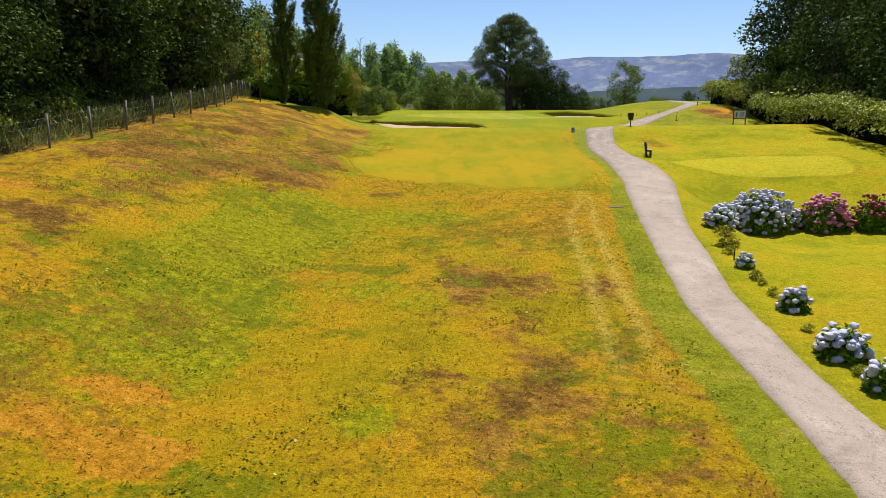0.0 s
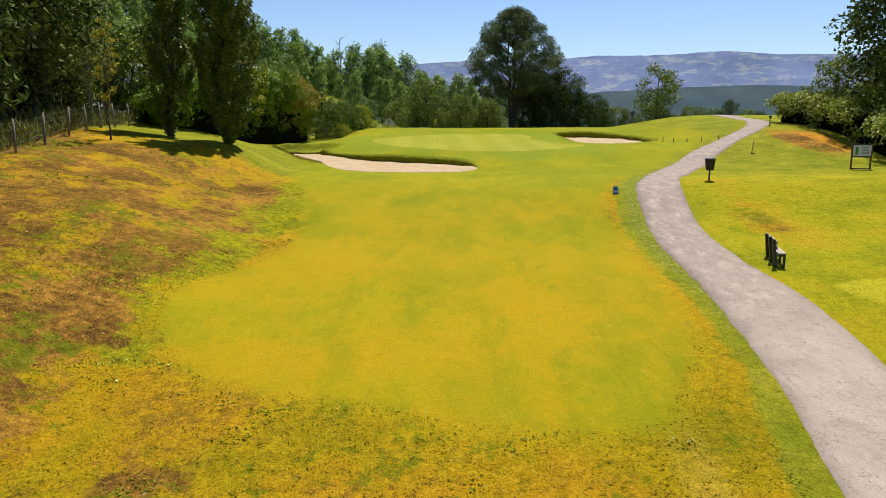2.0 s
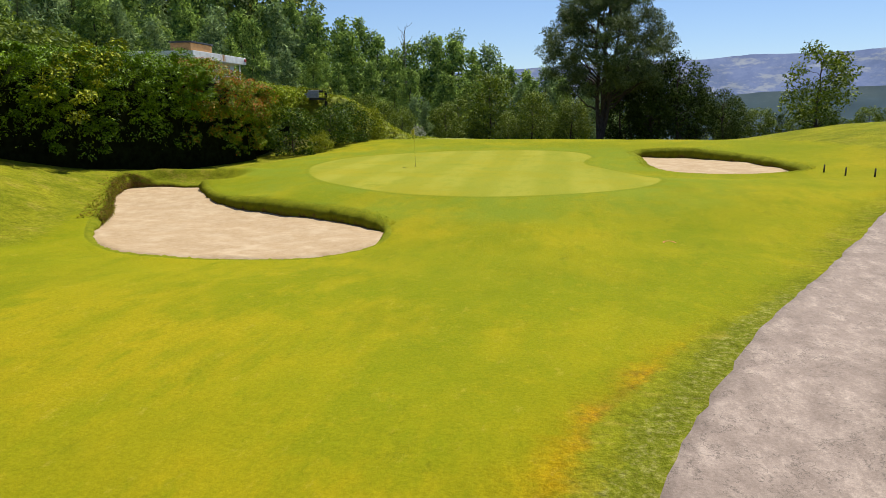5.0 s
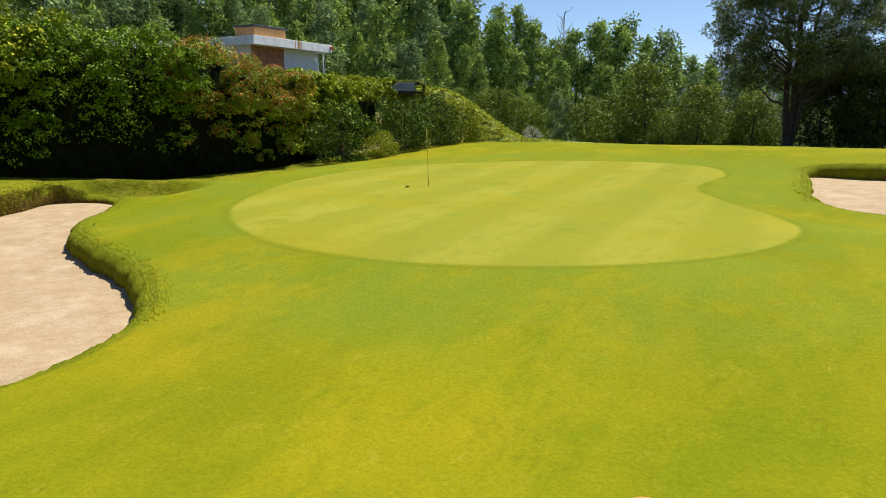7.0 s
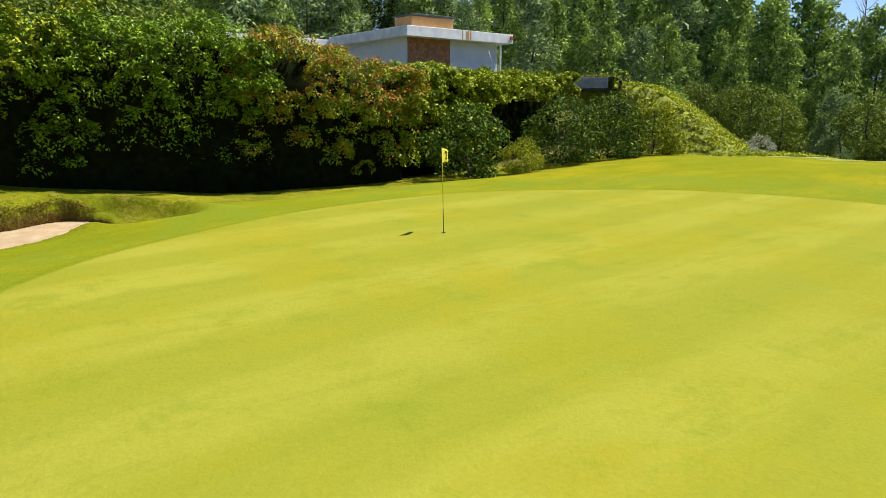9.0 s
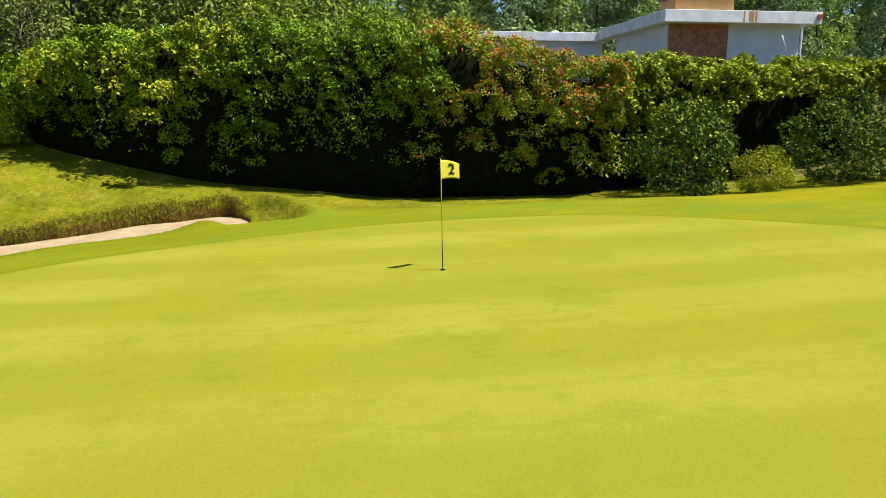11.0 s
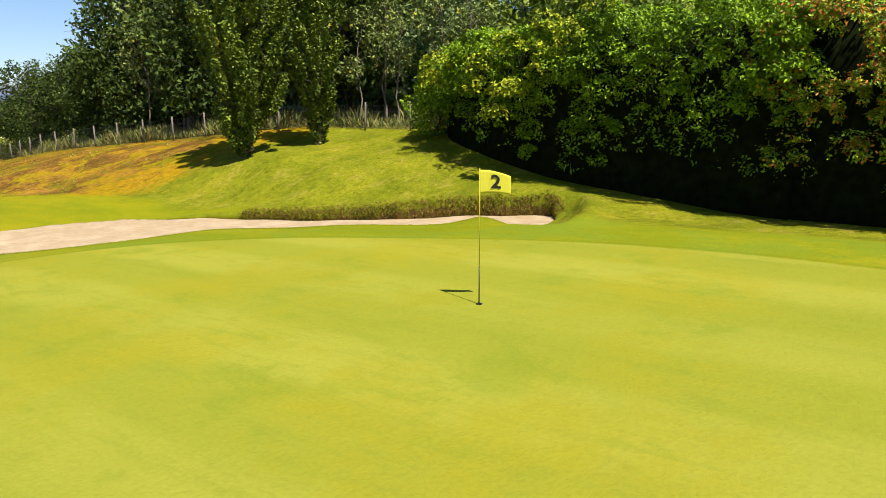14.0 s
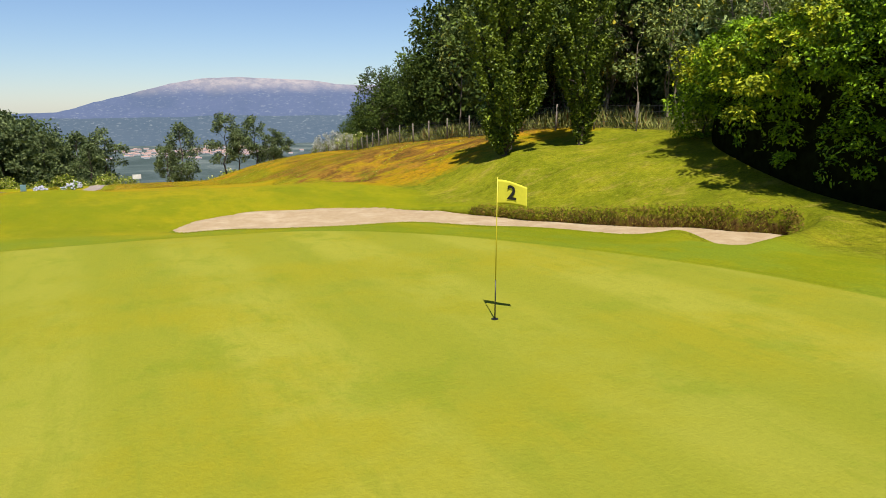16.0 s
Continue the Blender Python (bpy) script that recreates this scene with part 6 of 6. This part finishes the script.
part("panel", shade(box(1.0, 0.05, 0.55, (0, 0, 0.95), 0.01), True), board, "plain white panel", PALE)
for dx in (-0.4, 0.4):
    part("leg", rod((dx, 0, -0.1), (dx, 0, 0.75), 0.025), board, "", DARK)
# a turned-up divot
bm = bmesh.new()
for i in range(22):
    a = radians(10 + 8 * i)
    bmesh.ops.create_icosphere(bm, subdivisions=1, radius=0.03 + 0.03 * math.sin(a), matrix=Matrix.Translation((0.17 * math.cos(a), 0.30 * math.sin(a), 0.002)) @ Matrix.Diagonal((1, 1, 0.3, 1)))
tagged(part("divot", shade(bm), None, "", plain("divot_soil", (0.48, 0.22, 0.06), 0.95, vary=0.3), pose(12.5, -17.6, z_at(12.5, -17.6))), "crescent of bare orange soil where turf was struck", "divot")

# white-flowering bushes by the fence
for x, y, k in ((-20.9, -88.0, 1.3), (-20.6, -80.0, 1.2), (-20.0, -74.0, 1.0)):
    ob = thing("bush", "white-flowering bush against the wire fence", "bush", "white bushes by the fence", stand(x, y, k))
    m = tree_parts("bush", np.random.default_rng(int(-y)), 2.0, 1.9, 1300, LEAF["blossom"], 0.15, 0.0, 24, 0.04, clump=0.2)
    part("stem", m[0], ob)
    part("foliage", m[1], ob)

# wire fence along the wood
fline, _ = along([(-22.5, -106), (-19.0, -66), (-18.2, -61), (-17.2, -54), (-17.0, -49), (-17.3, -40), (-18.6, -30), (-20.4, -22), (-21.2, -16)], 0.5)
fence = thing("wire_fence", "old wire fence on thin timber posts along the wood", "fence", at=pose(0, 0, 0))
fz = lie(fline[:, 0], fline[:, 1])
fg = np.random.default_rng(5)
pm = rod((0, 0, -0.25), (0, 0, 1.55), 0.055, 0.05)
pm_me = bpy.data.meshes.new("post")
pm.to_mesh(pm_me)
pm.free()
pm_me.materials.append(POSTWOOD)
for i in range(2, len(fline), 6):
    part("post", pm_me, fence, at=pose(fline[i, 0], fline[i, 1], fz[i], fg.normal(0, 2), fg.normal(0, 2), fg.uniform(0, 360)))
lines = []
for h in (0.15, 0.45, 0.75, 1.05, 1.35):
    lines.append([((x, y, z + h), 0.006) for (x, y), z in zip(fline, fz)])
for i in range(len(fline) - 1):
    for w in (0.0, 0.33, 0.66):
        q = fline[i] * (1 - w) + fline[i + 1] * w
        zz = fz[i] * (1 - w) + fz[i + 1] * w
        lines.append([((q[0], q[1], zz + 0.1), 0.003), ((q[0], q[1], zz + 1.35), 0.003)])
v, f = tubes(lines, 3)
part("wire_mesh", mesh_of("wire_mesh", v, f, WIRE), fence, "dull wire netting")


# ---- hydrangeas along the path ----
PETAL = {
    "white": plain("pale_lilac_petals", (0.46, 0.45, 0.54), 0.8, vary=0.22, scale=9),
    "pink": plain("pink_petals", (0.55, 0.16, 0.26), 0.8, vary=0.35, scale=4),
    "red": plain("dull_red_petals", (0.28, 0.05, 0.05), 0.8, vary=0.4, scale=5),
}


def flower_head(petal):
    """A round head of many small petals, a little uneven."""
    bm = bmesh.new()
    bmesh.ops.create_icosphere(bm, subdivisions=2, radius=1)
    g = np.random.default_rng(4)
    for v in bm.verts:
        v.co *= g.uniform(0.84, 1.14)
    me = bpy.data.meshes.new("flower_head")
    bm.to_mesh(me)
    bm.free()
    me.materials.append(PETAL[petal])
    return me


HEAD = {k: flower_head(k) for k in PETAL}


def hydrangea(x, y, w, h, petal, heads, label, gen, d=None):
    d = d or w * 0.8
    ob = thing("hydrangea", label, "hydrangea", "hydrangeas along the path", pose(x, y, z_at(x, y) - 0.05))
    n = int(900 * w * h + 200)
    a = in_ball(n, gen)
    a[:, 2] = np.abs(a[:, 2])
    lump = 1 + 0.12 * np.sin(5 * np.arctan2(a[:, 1], a[:, 0]) + x)
    v, f = leaves(a * (w / 2, d / 2, h * 0.95) * lump[:, None] * 0.95, 0.15, 0.55, 0.0, a * 1.2, 0.8, gen)
    part("foliage", mesh_of("foliage", v, f, LEAF["laurel"], False), ob)
    v, f = tubes([limb((0, 0, 0), (gen.normal(0, w / 5), gen.normal(0, d / 5), h * 0.7), 0.02, 0.01, gen, 3) for _ in range(7)], 5)
    tagged(part("stems", mesh_of("stems", v, f, BARK), ob), kind="stuff")
    for _ in range(heads):
        q = gen.normal(size=3)
        q[2] = abs(q[2]) * 1.2 + 0.05
        q /= np.linalg.norm(q)
        if q[2] < 0.25 and gen.uniform() < 0.5:
            continue
        r = gen.uniform(0.08, 0.125) * (0.85 if w < 0.8 else 1.0)
        k = 1 + 0.12 * math.sin(5 * math.atan2(q[1], q[0]) + x)
        c = q * (w / 2, d / 2, h * 0.97) * k * gen.uniform(0.93, 1.03)
        part("flower_head", HEAD[petal], ob, at=pose(*c, 0, 0, gen.uniform(0, 360)) @ Matrix.Diagonal((r, r, r * 0.78, 1)))
    return ob


yg = np.random.default_rng(77)
for x, y, w, h, petal, heads, lab, d in (
    (15.3, -57.5, 3.5, 1.9, "white", 380, "large dome of pale lilac-white hydrangea beside the path", 2.4),
    (17.4, -57.0, 0.8, 0.8, "white", 44, "small pale hydrangea beside the large one", None),
    (18.3, -57.8, 2.5, 1.75, "pink", 170, "rounded hydrangea with pink flowers and dark leaves", None),
    (20.5, -58.2, 2.4, 1.65, "red", 80, "dark hydrangea with faded red flowers", None),
    (13.1, -58.7, 1.3, 0.9, "white", 80, "low spreading pale hydrangea at the path edge", None),
    (11.7, -61.9, 1.3, 0.85, "white", 80, "low spreading pale hydrangea at the path edge", None),
    (10.35, -68.1, 0.6, 0.55, "white", 20, "small pale hydrangea in the row along the path", None),
    (10.0, -72.5, 0.85, 0.7, "white", 36, "small pale hydrangea in the row along the path", None),
    (9.55, -75.9, 1.2, 0.85, "white", 62, "pale hydrangea in the row along the path", None),
    (9.5, -77.7, 0.8, 0.7, "white", 32, "small pale hydrangea in the row along the path", None),
):
    hydrangea(x, y, w, h, petal, heads, lab, yg, d)
LOW = "small low plant in the row along the path"
for x, y, s, leaf, lab in ((10.85, -64.9, 0.36, "autumn", "small yellow-leaved shrub by the path"), (10.5, -66.2, 0.17, "weed", LOW), (10.15, -69.5, 0.17, "weed", LOW), (10.1, -70.15, 0.12, "weed", LOW), (10.0, -71.2, 0.15, "weed", LOW), (9.6, -74.2, 0.12, "weed", LOW), (9.5, -76.95, 0.15, "weed", LOW)):
    ob = thing("low_plant", lab, "plant", "hydrangeas along the path", stand(x, y, s))
    m = tree_parts("low_plant", yg, 2.1, 2.4, 500, LEAF[leaf], 0.36, 0.0, 16, 0.05, clump=0.25)
    part("stem", m[0], ob)
    part("foliage", m[1], ob)

# thin young tree by the fence
tree("young_tree", "thin young tree with yellowing leaves by the fence", tree_parts("young_tree", np.random.default_rng(3), 6.5, 1.2, 800, LEAF["autumn"], 0.14, 0.3, 22, 0.05, clump=0.2), stand(-16.95, -29.2))


# ---- grass you can see the blades of ----
def blades(name, label, x, y, size, gen, leaf="grass", aspect=0.12, tilt=0.55, droop=0.0):
    p = np.stack([x, y, lie(x, y) - 0.01], 1)
    v, f = upright(p, size, aspect, np.array([[0, 0, 1.0 - 2 * droop]]), tilt, gen)
    tagged(part(name, mesh_of(name, v, f, LEAF[leaf], False)), label, "grass", kind="stuff")


tg = np.random.default_rng(99)
n = 60000
x, y = tg.uniform(-17, 8.5, n), -88 + 44 * tg.uniform(0, 1, n) ** 0.9
ok = (inside(FAIRWAY, x, y)[0] < 0.1) & (x < np.interp(y, PATH_LINE[:, 1], PATH_LINE[:, 0]) - 1.15)
q = np.stack([x[ok], y[ok], lie(x[ok], y[ok]) + 0.02 + 0.03 * tg.uniform(0, 1, ok.sum())], 1)
v, f = leaves(q, 0.085, 0.3, 0.0, None, 0.6, tg)
tagged(part("rough_grass", mesh_of("rough_grass", v, f, LEAF["grass"], False)), "short dry rough grass with mixed green and straw blades", "grass", kind="stuff")
n = 90000
x, y = tg.uniform(-17, 7, n), tg.uniform(-88, -24, n)
ok = (inside(FAIRWAY, x, y)[0] < 0.0) & (x < np.interp(y, PATH_LINE[:, 1], PATH_LINE[:, 0]) - 1.3) & (waves(x, y, 1.7, 4.0) + waves(x, y, 0.45, 7.0) * 0.9 + 0.5 * np.exp(-(((x + 7) / 3) ** 2 + ((y + 68) / 5) ** 2)) > 0.62)
q = np.stack([x[ok], y[ok], lie(x[ok], y[ok]) + 0.01 + 0.025 * tg.uniform(0, 1, ok.sum())], 1)
v, f = leaves(q, 0.075, 0.75, 0.0, None, 0.7, tg)
tagged(part("clover_weeds", mesh_of("clover_weeds", v, f, LEAF["weed"], False)), "patches of low broad-leaved weeds in the rough", "weeds", kind="stuff")
for (outline, level), many in zip(SANDS, (24000, 12000)):
    k = tg.integers(0, len(outline), many)
    q = outline[k] + tg.normal(0, 0.32, (many, 2))
    q += (np.roll(outline, -1, 0)[k] - outline[k]) * tg.uniform(0, 1, (many, 1))
    d, _ = inside(outline, q[:, 0], q[:, 1])
    tall = (lie(q[:, 0], q[:, 1]) - level(q[:, 0], q[:, 1])) * (q[:, 0] + 0.75 * q[:, 1] > -13.6)
    q = q[(d < 0.05) & (d > -0.5) & (tall > 0.25)]
    blades("bunker_fringe", "ragged longer turf along the bunker edge", q[:, 0], q[:, 1], 0.05, tg, "tuft", 0.25, 1.2, 0.0)
# matted dead grass hanging on the far lip of the large bunker
k = tg.integers(0, len(SAND_L), 110000)
q = SAND_L[k] + (np.roll(SAND_L, -1, 0)[k] - SAND_L[k]) * tg.uniform(0, 1, (110000, 1))
keep = (q[:, 0] < -5) & (q[:, 1] < -5.5) & (q[:, 1] > -16.5) & (q[:, 0] + 0.75 * q[:, 1] < -15.2)
q = q[keep]
top, low = lie(q[:, 0], q[:, 1]), floor_l(q[:, 0], q[:, 1])
u = tg.uniform(0, 1, len(q))
bulge = 0.06 + 0.12 * np.sin(np.pi * np.clip(u, 0, 1)) * (1 + 0.5 * waves(q[:, 0], q[:, 1], 0.4, 2.0))
place = np.column_stack([q + tg.normal(0, 0.07, q.shape) + np.array([0.80, 0.55]) * bulge[:, None] * (u[:, None] > 0.08) - np.array([0.5, 0.3]) * (tg.uniform(0, 1, len(q)) * (u < 0.08))[:, None], top + 0.05 - (top - low - 0.02) * u])
v, f = leaves(place, 0.15, 0.16, 1.1, np.tile([[0.55, 0.35, 0.15]], (len(place), 1)), 1.3, tg)
tagged(part("matted_grass", mesh_of("matted_grass", v, f, LEAF["dead"], False)), "matted brown and green dead grass hanging on the bunker face", "grass", kind="stuff")
# tall dry undergrowth between the fence and the wood
n = 15000
x, y = tg.uniform(-32, -17.5, n), tg.uniform(-64, -17, n)
edge_x = np.interp(y, [-66, -54, -40, -30, -22, -16], [-19.4, -17.6, -17.7, -19.0, -20.8, -21.6])
x = edge_x - np.abs(tg.normal(0, 4.0, n)) - 0.1
blades("undergrowth", "tall pale dry grass and brush beyond the wire fence", x, y, np.where(waves(x, y, 1.4, 3.0) > 0, 0.95, 0.55), tg, "brush", 0.10, 0.35)
